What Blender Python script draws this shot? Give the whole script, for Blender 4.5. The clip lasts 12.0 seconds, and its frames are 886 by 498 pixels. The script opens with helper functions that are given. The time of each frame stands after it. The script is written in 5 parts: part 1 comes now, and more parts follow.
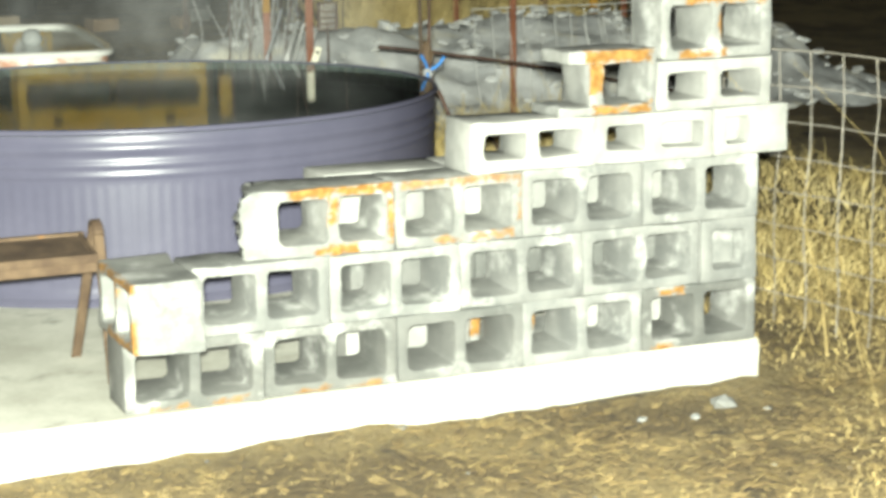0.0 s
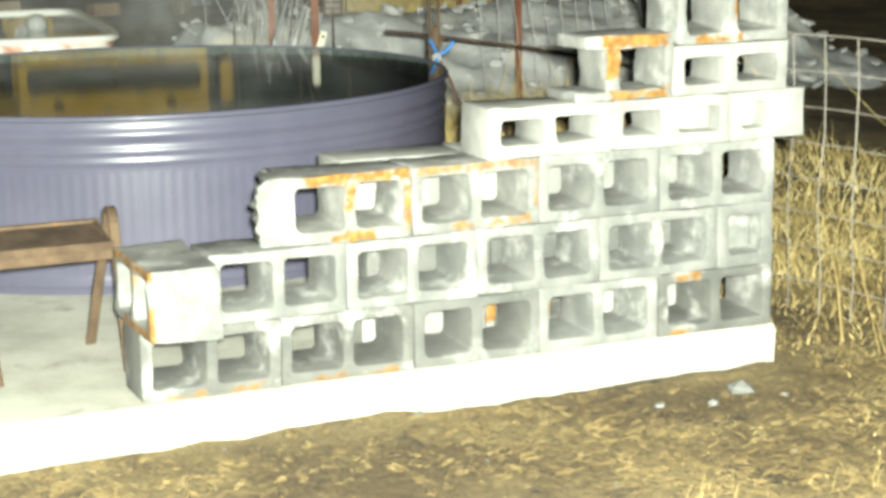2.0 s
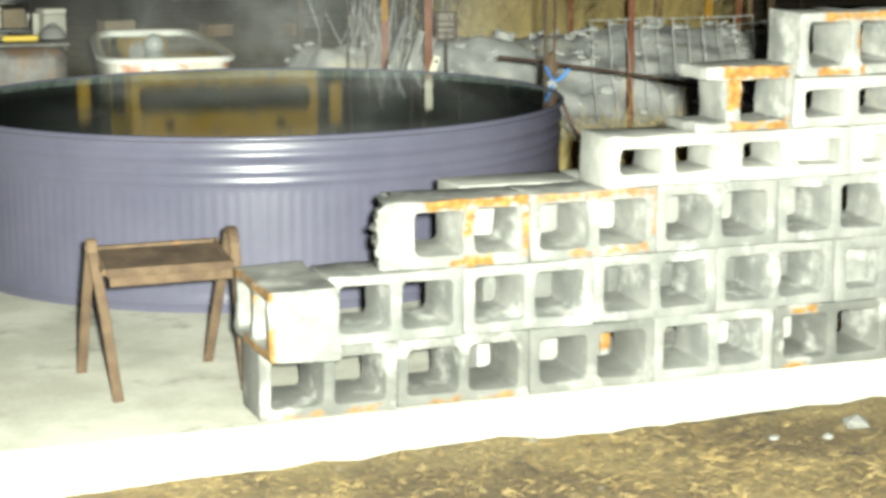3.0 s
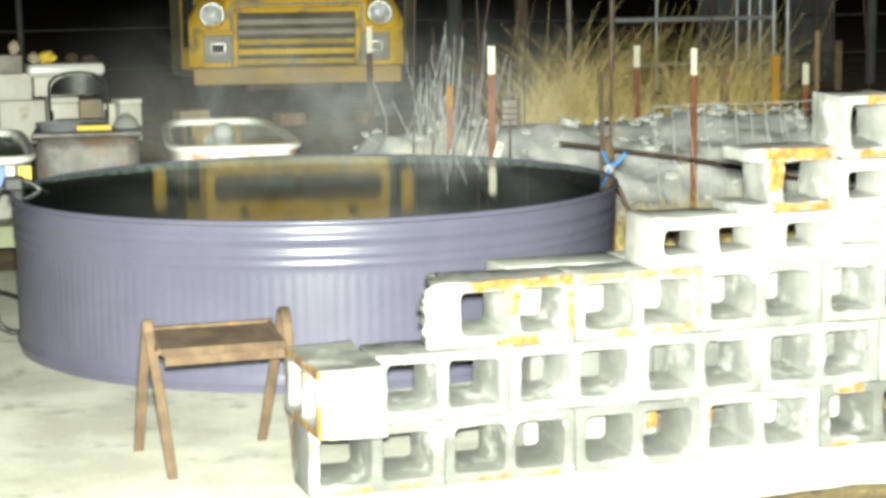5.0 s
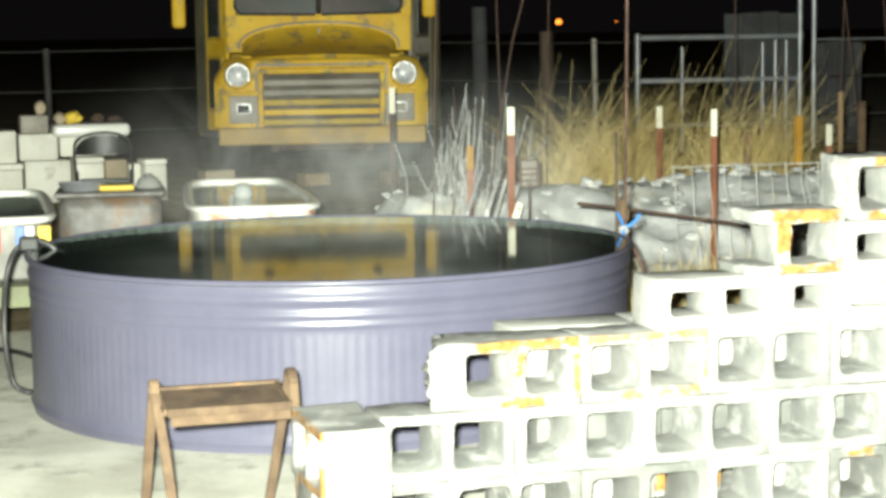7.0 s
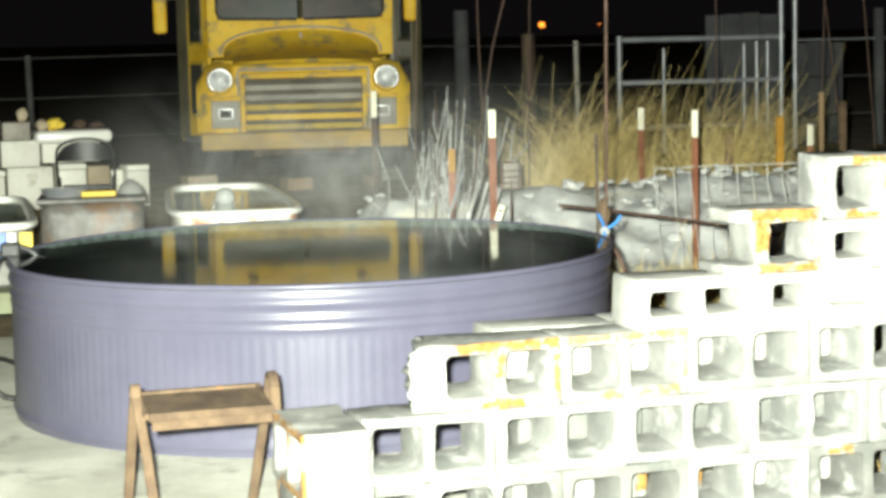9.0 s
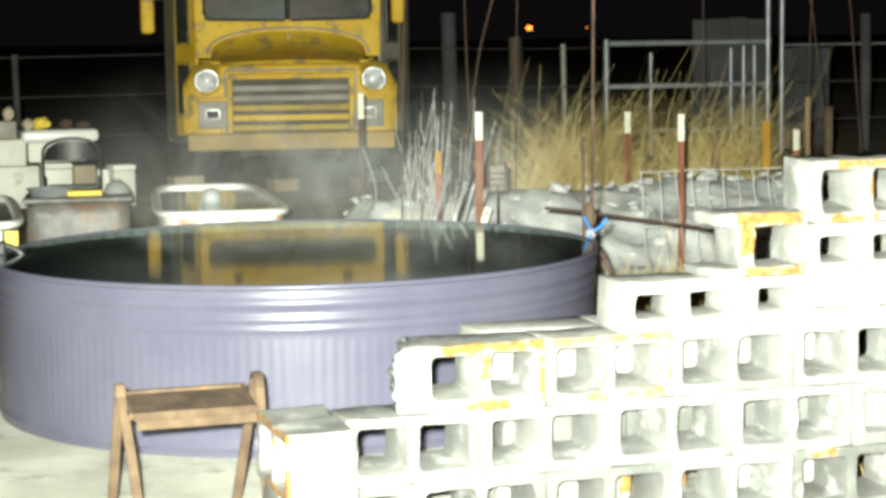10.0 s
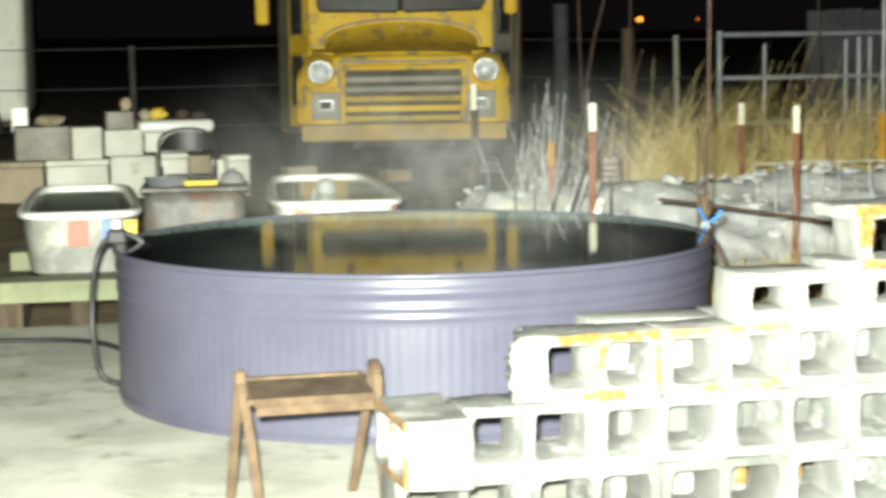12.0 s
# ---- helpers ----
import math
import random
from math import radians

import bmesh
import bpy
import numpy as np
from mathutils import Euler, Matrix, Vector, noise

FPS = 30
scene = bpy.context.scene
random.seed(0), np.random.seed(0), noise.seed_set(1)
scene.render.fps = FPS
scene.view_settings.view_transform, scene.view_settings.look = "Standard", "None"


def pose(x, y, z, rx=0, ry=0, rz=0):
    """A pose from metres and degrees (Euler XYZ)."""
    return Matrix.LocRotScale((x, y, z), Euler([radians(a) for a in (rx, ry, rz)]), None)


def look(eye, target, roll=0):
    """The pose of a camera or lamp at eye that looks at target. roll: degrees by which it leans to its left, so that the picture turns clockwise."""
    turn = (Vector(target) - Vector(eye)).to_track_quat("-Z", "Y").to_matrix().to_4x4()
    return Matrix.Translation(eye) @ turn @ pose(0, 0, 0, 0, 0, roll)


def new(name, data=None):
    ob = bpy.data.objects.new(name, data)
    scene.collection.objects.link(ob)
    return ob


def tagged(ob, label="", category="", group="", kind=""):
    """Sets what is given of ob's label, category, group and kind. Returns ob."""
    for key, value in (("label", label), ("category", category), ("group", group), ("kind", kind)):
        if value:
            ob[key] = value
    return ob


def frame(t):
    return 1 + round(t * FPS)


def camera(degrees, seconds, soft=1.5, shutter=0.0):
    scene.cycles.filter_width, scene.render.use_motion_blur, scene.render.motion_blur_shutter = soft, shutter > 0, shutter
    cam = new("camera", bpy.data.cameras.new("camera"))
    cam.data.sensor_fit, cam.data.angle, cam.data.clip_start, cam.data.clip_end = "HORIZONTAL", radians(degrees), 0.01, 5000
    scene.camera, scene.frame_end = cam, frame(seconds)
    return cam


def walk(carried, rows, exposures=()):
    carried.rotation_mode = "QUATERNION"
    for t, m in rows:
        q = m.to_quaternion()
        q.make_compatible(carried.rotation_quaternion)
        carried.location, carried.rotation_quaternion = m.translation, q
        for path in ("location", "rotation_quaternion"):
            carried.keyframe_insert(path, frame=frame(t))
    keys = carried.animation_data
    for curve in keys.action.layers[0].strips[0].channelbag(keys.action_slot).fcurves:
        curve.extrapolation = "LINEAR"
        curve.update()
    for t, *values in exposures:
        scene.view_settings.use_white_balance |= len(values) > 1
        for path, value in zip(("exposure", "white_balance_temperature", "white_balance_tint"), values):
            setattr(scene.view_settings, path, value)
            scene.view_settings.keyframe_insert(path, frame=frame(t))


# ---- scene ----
cam = camera(26.03, 12.0, soft=3.6, shutter=0.5)
PATH = [
    (0.0, (-1.1363, -4.9902, 1.4456), (-0.3802, -3.1794, 1.059), -0.84),
    (0.5, (-1.1296, -4.9494, 1.4492), (-0.4086, -3.1298, 1.038), -0.83),
    (1.0, (-1.1614, -4.9225, 1.4391), (-0.4354, -3.108, 1.0144), -0.96),
    (1.5, (-1.2047, -4.9403, 1.4176), (-0.4654, -3.1303, 0.9965), -1.06),
    (2.0, (-1.1843, -4.9465, 1.451), (-0.4254, -3.1407, 1.0472), -0.97),
    (2.5, (-1.2254, -4.953, 1.4651), (-0.5005, -3.1278, 1.0869), -0.5),
    (3.0, (-1.2444, -4.9525, 1.4617), (-0.5792, -3.1047, 1.0836), -0.26),
    (4.8, (-1.2083, -5.0785, 1.4494), (-0.6239, -3.1888, 1.1538), -0.47),
    (5.0, (-1.1859, -5.0911, 1.4559), (-0.5958, -3.2017, 1.1697), -0.8),
    (5.5, (-1.1498, -5.0977, 1.4569), (-0.555, -3.2072, 1.1886), -0.64),
    (6.0, (-1.1295, -5.1081, 1.4595), (-0.5406, -3.2132, 1.2095), -0.63),
    (6.5, (-1.1135, -5.1046, 1.4573), (-0.5367, -3.2047, 1.217), -0.83),
    (7.0, (-1.1096, -5.1114, 1.4587), (-0.5493, -3.2046, 1.2348), -0.8),
    (9.0, (-1.0978, -5.1298, 1.4549), (-0.5226, -3.227, 1.2347), -1.25),
    (9.5, (-1.0977, -5.1392, 1.4539), (-0.5114, -3.2398, 1.2333), -1.17),
    (10.0, (-1.0992, -5.1362, 1.452), (-0.51, -3.2374, 1.2342), -0.81),
    (10.5, (-1.1006, -5.1424, 1.4547), (-0.5086, -3.245, 1.2332), -0.52),
    (11.0, (-1.1086, -5.145, 1.4533), (-0.5259, -3.2445, 1.233), -0.47),
    (11.5, (-1.1128, -5.1499, 1.4526), (-0.5503, -3.2435, 1.2313), -0.64),
    (12.0, (-1.1334, -5.1628, 1.4514), (-0.6534, -3.2343, 1.2263), -0.83),
]
walk(cam, [(t, look(eye, target, roll)) for t, eye, target, roll in PATH],
     [(0.0, -0.55), (3.0, -0.50), (5.0, -0.12), (6.5, 0.01), (12.0, 0.07)])

# ---- night: a torch beside the camera is the main light ----
world = bpy.data.worlds.new("night_sky")
scene.world = world
world.use_nodes = True
world.node_tree.nodes["Background"].inputs["Color"].default_value = (0.030, 0.026, 0.027, 1)
world.node_tree.nodes["Background"].inputs["Strength"].default_value = 0.12


def spot(name, eye, target, watts, size, blend, radius, colour):
    data = bpy.data.lights.new(name, "SPOT")
    data.energy, data.spot_size, data.spot_blend = watts, radians(size), blend
    data.shadow_soft_size, data.color = radius, colour
    ob = new(name, data)
    ob.matrix_world = look(eye, target)
    return ob


spot("torch_light", (-1.165, -5.04, 1.53), (1.1, 2.5, 0.6), 12000, 75, 0.8, 0.045, (0.94, 1.0, 0.86))

# ---- materials ----


def nodes_of(name):
    m = bpy.data.materials.new(name)
    m.use_nodes = True
    t = m.node_tree
    return m, t, t.nodes["Principled BSDF"]


def mix(t, fac, a, b, blend="MIX"):
    n = t.nodes.new("ShaderNodeMix")
    n.data_type, n.blend_type = "RGBA", blend
    for k, v in ((0, fac), (6, a), (7, b)):
        if isinstance(v, bpy.types.NodeSocket):
            t.links.new(v, n.inputs[k])
        else:
            n.inputs[k].default_value = v if k == 0 else (*v, 1)
    return n.outputs[2]


def fbm(t, scale, detail=5, rough=0.6, lo=0.35, hi=0.65, stretch=None):
    n = t.nodes.new("ShaderNodeTexNoise")
    n.inputs["Scale"].default_value, n.inputs["Detail"].default_value = scale, detail
    n.inputs["Roughness"].default_value = rough
    c = t.nodes.new("ShaderNodeTexCoord")
    out = c.outputs["Object"]
    if stretch:
        mp = t.nodes.new("ShaderNodeMapping")
        mp.inputs["Scale"].default_value = stretch
        t.links.new(out, mp.inputs[0])
        out = mp.outputs[0]
    info = t.nodes.new("ShaderNodeObjectInfo")
    add = t.nodes.new("ShaderNodeVectorMath")
    sc = t.nodes.new("ShaderNodeMath")
    sc.operation = "MULTIPLY"
    sc.inputs[1].default_value = 37.0
    t.links.new(info.outputs["Random"], sc.inputs[0])
    t.links.new(out, add.inputs[0])
    t.links.new(sc.outputs[0], add.inputs[1])
    t.links.new(add.outputs[0], n.inputs["Vector"])
    r = t.nodes.new("ShaderNodeMapRange")
    r.interpolation_type = "SMOOTHSTEP"
    r.inputs[1].default_value, r.inputs[2].default_value = lo, hi
    t.links.new(n.outputs["Fac"], r.inputs[0])
    return r.outputs[0]


def bump(t, b, height, strength, dist):
    n = t.nodes.new("ShaderNodeBump")
    n.inputs["Strength"].default_value, n.inputs["Distance"].default_value = strength, dist
    t.links.new(height, n.inputs["Height"])
    t.links.new(n.outputs[0], b.inputs["Normal"])


def mat(name, a, b, rough=0.7, big=3.0, fine=60.0, grain=0.25, relief=0.4, depth=0.004, metal=0.0,
        spot_colour=None, spots=(0.6, 0.72), spot_scale=5.0, stretch=None, vary=0.15):
    """Two-scale mottled surface: a and b blended by large stains, grain on top, optional blotches of a third colour."""
    m, t, p = nodes_of(name)
    col = mix(t, fbm(t, big, stretch=stretch), a, b)
    g = fbm(t, fine, 4, 0.7, 0.3, 0.7, stretch)
    dark = mix(t, grain, (1, 1, 1), (0.35, 0.34, 0.32))
    col = mix(t, g, col, mix(t, 1.0, col, dark, "MULTIPLY"))
    info = t.nodes.new("ShaderNodeObjectInfo")
    vm = t.nodes.new("ShaderNodeMapRange")
    vm.inputs[3].default_value, vm.inputs[4].default_value = 1 - vary, 1 + vary * 0.5
    t.links.new(info.outputs["Random"], vm.inputs[0])
    comb = t.nodes.new("ShaderNodeCombineColor")
    for k in range(3):
        t.links.new(vm.outputs[0], comb.inputs[k])
    col = mix(t, 1.0, col, comb.outputs[0], "MULTIPLY")
    if spot_colour:
        col = mix(t, fbm(t, spot_scale, 6, 0.65, *spots), col, spot_colour)
    t.links.new(col, p.inputs["Base Color"])
    p.inputs["Roughness"].default_value, p.inputs["Metallic"].default_value = rough, metal
    if relief:
        bump(t, p, g, relief, depth)
    return m


def plain(name, a, rough=0.5, metal=0.0):
    m, t, p = nodes_of(name)
    p.inputs["Base Color"].default_value = (*a, 1)
    p.inputs["Roughness"].default_value, p.inputs["Metallic"].default_value = rough, metal
    return m


def rusty_block(name, marks, a=(0.14, 0.143, 0.136), b=(0.225, 0.225, 0.211), strength=1.0):
    """Grey concrete carrying ragged orange rust bars on its front face; marks are (x0, z0, x1, z1) in the block's own metres."""
    m, t, p = nodes_of(name)
    col = mix(t, fbm(t, 6), a, b)
    g = fbm(t, 130, 4, 0.75, 0.3, 0.7)
    col = mix(t, g, col, mix(t, 1.0, col, (0.84, 0.83, 0.81), "MULTIPLY"))
    col = mix(t, fbm(t, 8, 5, 0.6, 0.48, 0.74), col, (0.36, 0.36, 0.34))
    rust = mix(t, fbm(t, 34), (0.15, 0.068, 0.010), (0.26, 0.138, 0.034))
    c = t.nodes.new("ShaderNodeTexCoord")
    s = t.nodes.new("ShaderNodeSeparateXYZ")
    t.links.new(c.outputs["Object"], s.inputs[0])

    def calc(op, u, v, w=None):
        n = t.nodes.new("ShaderNodeMath")
        n.operation, n.use_clamp = op, False
        for k, q in enumerate((u, v, w)):
            if q is None:
                continue
            if isinstance(q, bpy.types.NodeSocket):
                t.links.new(q, n.inputs[k])
            else:
                n.inputs[k].default_value = q
        return n.outputs[0]

    x, y, z = s.outputs[0], s.outputs[1], s.outputs[2]
    near = None
    for x0, z0, x1, z1 in marks:
        dx = calc("SUBTRACT", calc("ABSOLUTE", calc("SUBTRACT", x, (x0 + x1) / 2), 0.0), (x1 - x0) / 2)
        dz = calc("SUBTRACT", calc("ABSOLUTE", calc("SUBTRACT", z, (z0 + z1) / 2), 0.0), (z1 - z0) / 2)
        d = calc("MAXIMUM", dx, dz)
        near = d if near is None else calc("MINIMUM", near, d)
    ragged = calc("MULTIPLY_ADD", fbm(t, 30, 5, 0.65, 0.2, 0.8), 0.034, near)
    edge = t.nodes.new("ShaderNodeMapRange")
    edge.inputs[1].default_value, edge.inputs[2].default_value = 0.022, 0.008
    edge.inputs[4].default_value = strength
    t.links.new(ragged, edge.inputs[0])
    front = t.nodes.new("ShaderNodeMapRange")
    front.inputs[1].default_value, front.inputs[2].default_value = 0.016, 0.006
    t.links.new(y, front.inputs[0])
    f = calc("MULTIPLY", edge.outputs[0], front.outputs[0])
    t.links.new(mix(t, f, col, rust), p.inputs["Base Color"])
    p.inputs["Roughness"].default_value = 0.92
    bump(t, p, g, 0.35, 0.002)
    return m


BLOCK = mat("concrete_block", (0.14, 0.143, 0.136), (0.22, 0.22, 0.206), 0.93, 6, 130, 0.16, 0.35, 0.002,
            spot_colour=(0.38, 0.38, 0.358), spots=(0.50, 0.74), spot_scale=7)
BLOCK_DARK = mat("damp_concrete_block", (0.088, 0.09, 0.084), (0.135, 0.135, 0.126), 0.93, 5, 130, 0.18, 0.35, 0.002,
                 spot_colour=(0.23, 0.23, 0.215), spots=(0.52, 0.76), spot_scale=7)
BLOCK_PALE = mat("pale_concrete_block", (0.20, 0.199, 0.186), (0.31, 0.307, 0.285), 0.93, 5, 130, 0.14, 0.35, 0.002)
END_RUST = rusty_block("rust_framed_block", [(0.0, 0.168, 0.40, 0.194), (0.10, 0.0, 0.40, 0.026), (0.365, 0.0, 0.40, 0.10), (0.184, 0.11, 0.21, 0.18)])
BLOCK_RUST = rusty_block("rust_stained_block", [(0.085, 0.166, 0.40, 0.20), (0.198, 0.09, 0.232, 0.17), (0.385, 0.02, 0.40, 0.18), (0.16, 0.0, 0.29, 0.028)])
BLOCK_RUST_LITTLE = rusty_block("lightly_rusted_block", [(0.02, 0.172, 0.40, 0.196), (0.12, 0.006, 0.20, 0.022), (0.24, 0.008, 0.37, 0.030), (0.385, 0.06, 0.40, 0.17)], strength=0.8)
BLOCK_RUST_OPEN = rusty_block("rust_framed_open_block", [(0.045, 0.15, 0.27, 0.20), (0.062, 0.06, 0.12, 0.16), (0.08, 0.0, 0.27, 0.032)])
BLOCK_RUST_TOP = rusty_block("rust_edged_block", [(0.06, 0.0, 0.22, 0.022), (0.09, 0.165, 0.40, 0.19), (0.19, 0.05, 0.225, 0.15)])
BLOCK_DARK_RUST = rusty_block("damp_rusted_block", [(0.07, 0.0, 0.19, 0.014), (0.24, 0.0, 0.34, 0.012)], (0.088, 0.09, 0.084), (0.135, 0.135, 0.126), 0.8)
BLOCK_BEHIND_RUST = rusty_block("rust_faced_block", [(0.0, 0.06, 0.40, 0.19)])
BLOCK_DARK_SPOTS = rusty_block("rust_spotted_block", [(0.06, 0.172, 0.14, 0.19), (0.03, 0.0, 0.12, 0.016)], (0.088, 0.09, 0.084), (0.135, 0.135, 0.126))
SLAB = mat("slab_concrete", (0.365, 0.355, 0.30), (0.52, 0.51, 0.445), 0.85, 2.2, 70, 0.18, 0.25, 0.002,
           spot_colour=(0.19, 0.185, 0.155), spots=(0.54, 0.72), spot_scale=4.5)
DIRT = mat("dry_dirt", (0.125, 0.086, 0.036), (0.275, 0.205, 0.090), 0.97, 2.2, 38, 0.5, 0.9, 0.02,
           spot_colour=(0.045, 0.033, 0.022), spots=(0.58, 0.72), spot_scale=6)
TANK = mat("lavender_tank_paint", (0.072, 0.070, 0.102), (0.086, 0.083, 0.118), 0.32, 2, 30, 0.08, 0.05, 0.001, vary=0)
TANK_IN = mat("tank_inside", (0.060, 0.075, 0.070), (0.10, 0.12, 0.112), 0.6, 2, 30, 0.15, 0.05, 0.001, vary=0)
TANK.node_tree.nodes["Principled BSDF"].inputs["Specular IOR Level"].default_value = 0.3
RUST = mat("rusted_steel", (0.065, 0.038, 0.020), (0.115, 0.074, 0.040), 0.85, 9, 120, 0.4, 0.5, 0.002,
           spot_colour=(0.24, 0.10, 0.02), spots=(0.64, 0.74), spot_scale=9)
RUST_TREAD = mat("pitted_rust_tread", (0.045, 0.026, 0.014), (0.095, 0.060, 0.034), 0.85, 14, 90, 0.4, 0.5, 0.002,
                 spot_colour=(0.24, 0.11, 0.02), spots=(0.62, 0.70), spot_scale=11)
RUST_DARK = mat("dark_rust", (0.045, 0.024, 0.016), (0.09, 0.05, 0.035), 0.85, 8, 90, 0.4, 0.4, 0.002)
YELLOW = mat("faded_yellow_paint", (0.58, 0.34, 0.012), (0.66, 0.43, 0.03), 0.68, 2.5, 40, 0.15, 0.1, 0.001,
             spot_colour=(0.23, 0.18, 0.085), spots=(0.52, 0.66), spot_scale=4.5, vary=0)
OLIVE = mat("weathered_yellow_paint", (0.33, 0.23, 0.025), (0.50, 0.335, 0.02), 0.6, 3.0, 40, 0.2, 0.1, 0.001, vary=0, spot_colour=(0.20, 0.16, 0.07), spots=(0.55, 0.70), spot_scale=5)
GREY_TRIM = mat("bare_grey_metal", (0.22, 0.20, 0.17), (0.34, 0.31, 0.26), 0.6, 4, 60, 0.25, 0.2, 0.001)
WEATHERED = mat("weathered_dull_paint", (0.085, 0.075, 0.045), (0.15, 0.125, 0.06), 0.8, 3, 60, 0.3, 0.2, 0.001)
BUMPER = mat("worn_bumper_paint", (0.36, 0.25, 0.10), (0.50, 0.31, 0.05), 0.65, 3, 60, 0.3, 0.2, 0.002)
CHROME = plain("chrome", (0.80, 0.80, 0.80), 0.38, 0.7)
# bright lens reflections put into the base colour as pale and grey mottling
LENS = mat("headlight_glass_painted_glare", (0.42, 0.43, 0.44), (0.85, 0.86, 0.86), 0.2, 9, 30, 0.1, 0.2, 0.004, metal=0.25, vary=0)
RUBBER = mat("tyre_rubber", (0.02, 0.02, 0.02), (0.035, 0.034, 0.033), 0.85, 5, 80, 0.2, 0.3, 0.002)
BLACK = plain("black_vinyl", (0.018, 0.017, 0.017), 0.35)
# opaque glass; its faint reflections are painted as greenish, brown and grey blotches
DARK_GLASS = mat("window_glass_painted_reflections", (0.020, 0.030, 0.024), (0.060, 0.045, 0.040), 0.25, 2.5, 20, 0.1, 0, 0, spot_colour=(0.10, 0.095, 0.09), spots=(0.58, 0.66), spot_scale=3)
ENAMEL = mat("white_enamel", (0.74, 0.73, 0.68), (0.80, 0.79, 0.75), 0.25, 3, 50, 0.06, 0.03, 0.001)
ENAMEL_SIDE = mat("stained_tub_side", (0.62, 0.58, 0.50), (0.74, 0.72, 0.66), 0.45, 3, 50, 0.15, 0.1, 0.001,
                  spot_colour=(0.42, 0.17, 0.08), spots=(0.52, 0.64), spot_scale=5)
WHITE_BOX = mat("grubby_white_plastic", (0.60, 0.58, 0.50), (0.72, 0.70, 0.62), 0.6, 3, 50, 0.12, 0.1, 0.001,
                spot_colour=(0.36, 0.33, 0.24), spots=(0.62, 0.78), spot_scale=4)
TAN_BOX = mat("tan_cardboard", (0.30, 0.24, 0.16), (0.38, 0.31, 0.22), 0.8, 4, 60, 0.15, 0.1, 0.001)
CLEAR_BIN = mat("cloudy_plastic", (0.11, 0.10, 0.09), (0.24, 0.23, 0.22), 0.5, 7, 30, 0.2, 0.1, 0.001,
                spot_colour=(0.16, 0.10, 0.06), spots=(0.50, 0.66), spot_scale=4)
TUB_GREY = mat("grey_tub_side", (0.17, 0.165, 0.15), (0.30, 0.29, 0.265), 0.5, 4, 50, 0.15, 0.1, 0.001,
               spot_colour=(0.46, 0.44, 0.37), spots=(0.5, 0.75), spot_scale=3)
GREEN = mat("pale_green_wood", (0.155, 0.165, 0.10), (0.21, 0.225, 0.135), 0.8, 4, 60, 0.2, 0.2, 0.002)
STEEL = mat("galvanised_pipe", (0.30, 0.31, 0.33), (0.42, 0.43, 0.45), 0.45, 6, 60, 0.15, 0.1, 0.001, metal=0.5)
WOOD = mat("weathered_wood", (0.20, 0.13, 0.07), (0.30, 0.20, 0.11), 0.9, 3, 40, 0.35, 0.4, 0.003, stretch=(6, 6, 1))
STAKE = mat("ochre_stake", (0.40, 0.20, 0.02), (0.50, 0.27, 0.03), 0.8, 3, 50, 0.25, 0.2, 0.002, stretch=(5, 5, 1))
POST_RED = mat("rusty_red_post", (0.22, 0.08, 0.042), (0.30, 0.118, 0.062), 0.8, 6, 70, 0.3, 0.2, 0.001)
POST_WHITE = plain("white_post_paint", (0.78, 0.75, 0.60), 0.6)
ROCK = mat("pale_grey_rock", (0.58, 0.59, 0.59), (0.78, 0.78, 0.765), 0.95, 4, 40, 0.2, 0.5, 0.006,
           spot_colour=(0.72, 0.68, 0.55), spots=(0.52, 0.70), spot_scale=1.6)
LITTER = mat("dull_straw_bits", (0.13, 0.085, 0.030), (0.27, 0.19, 0.075), 0.9, 3, 20, 0.2, 0, 0)
DULL_STRAW = mat("dull_straw", (0.22, 0.155, 0.05), (0.36, 0.27, 0.11), 0.85, 3, 20, 0.2, 0, 0)
PALE_WIRE = mat("pale_galvanised_wire", (0.42, 0.42, 0.40), (0.60, 0.60, 0.57), 0.6, 6, 60, 0.2, 0, 0)
# near-black base colour stands in for the night dimness of the far fence
DIM_WIRE = mat("fence_wire_dimmed_by_colour", (0.025, 0.023, 0.021), (0.05, 0.047, 0.045), 0.8, 6, 60, 0.2, 0, 0)
STRAW = mat("dry_straw", (0.48, 0.36, 0.13), (0.66, 0.53, 0.25), 0.85, 3, 20, 0.15, 0, 0)
TWIG = mat("grey_twig", (0.26, 0.26, 0.25), (0.40, 0.395, 0.385), 0.9, 5, 60, 0.3, 0, 0)
BROWN_TWIG = mat("brown_cane", (0.055, 0.030, 0.022), (0.095, 0.055, 0.038), 0.9, 5, 60, 0.3, 0, 0)
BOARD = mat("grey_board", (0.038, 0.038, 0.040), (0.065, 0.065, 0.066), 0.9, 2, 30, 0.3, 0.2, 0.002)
DARK_WOOD = mat("dark_weathered_wood", (0.055, 0.038, 0.024), (0.10, 0.070, 0.045), 0.9, 3, 40, 0.35, 0.4, 0.003, stretch=(6, 6, 1))
GRILLE_DUST = mat("dusty_radiator", (0.10, 0.085, 0.065), (0.17, 0.145, 0.11), 0.9, 5, 60, 0.3, 0.2, 0.002)
HOSE = plain("black_hose", (0.012, 0.012, 0.012), 0.5)
BLUE = plain("blue_rope", (0.025, 0.17, 0.48), 0.7)
SPONGE = plain("yellow_plastic", (0.70, 0.50, 0.06), 0.6)

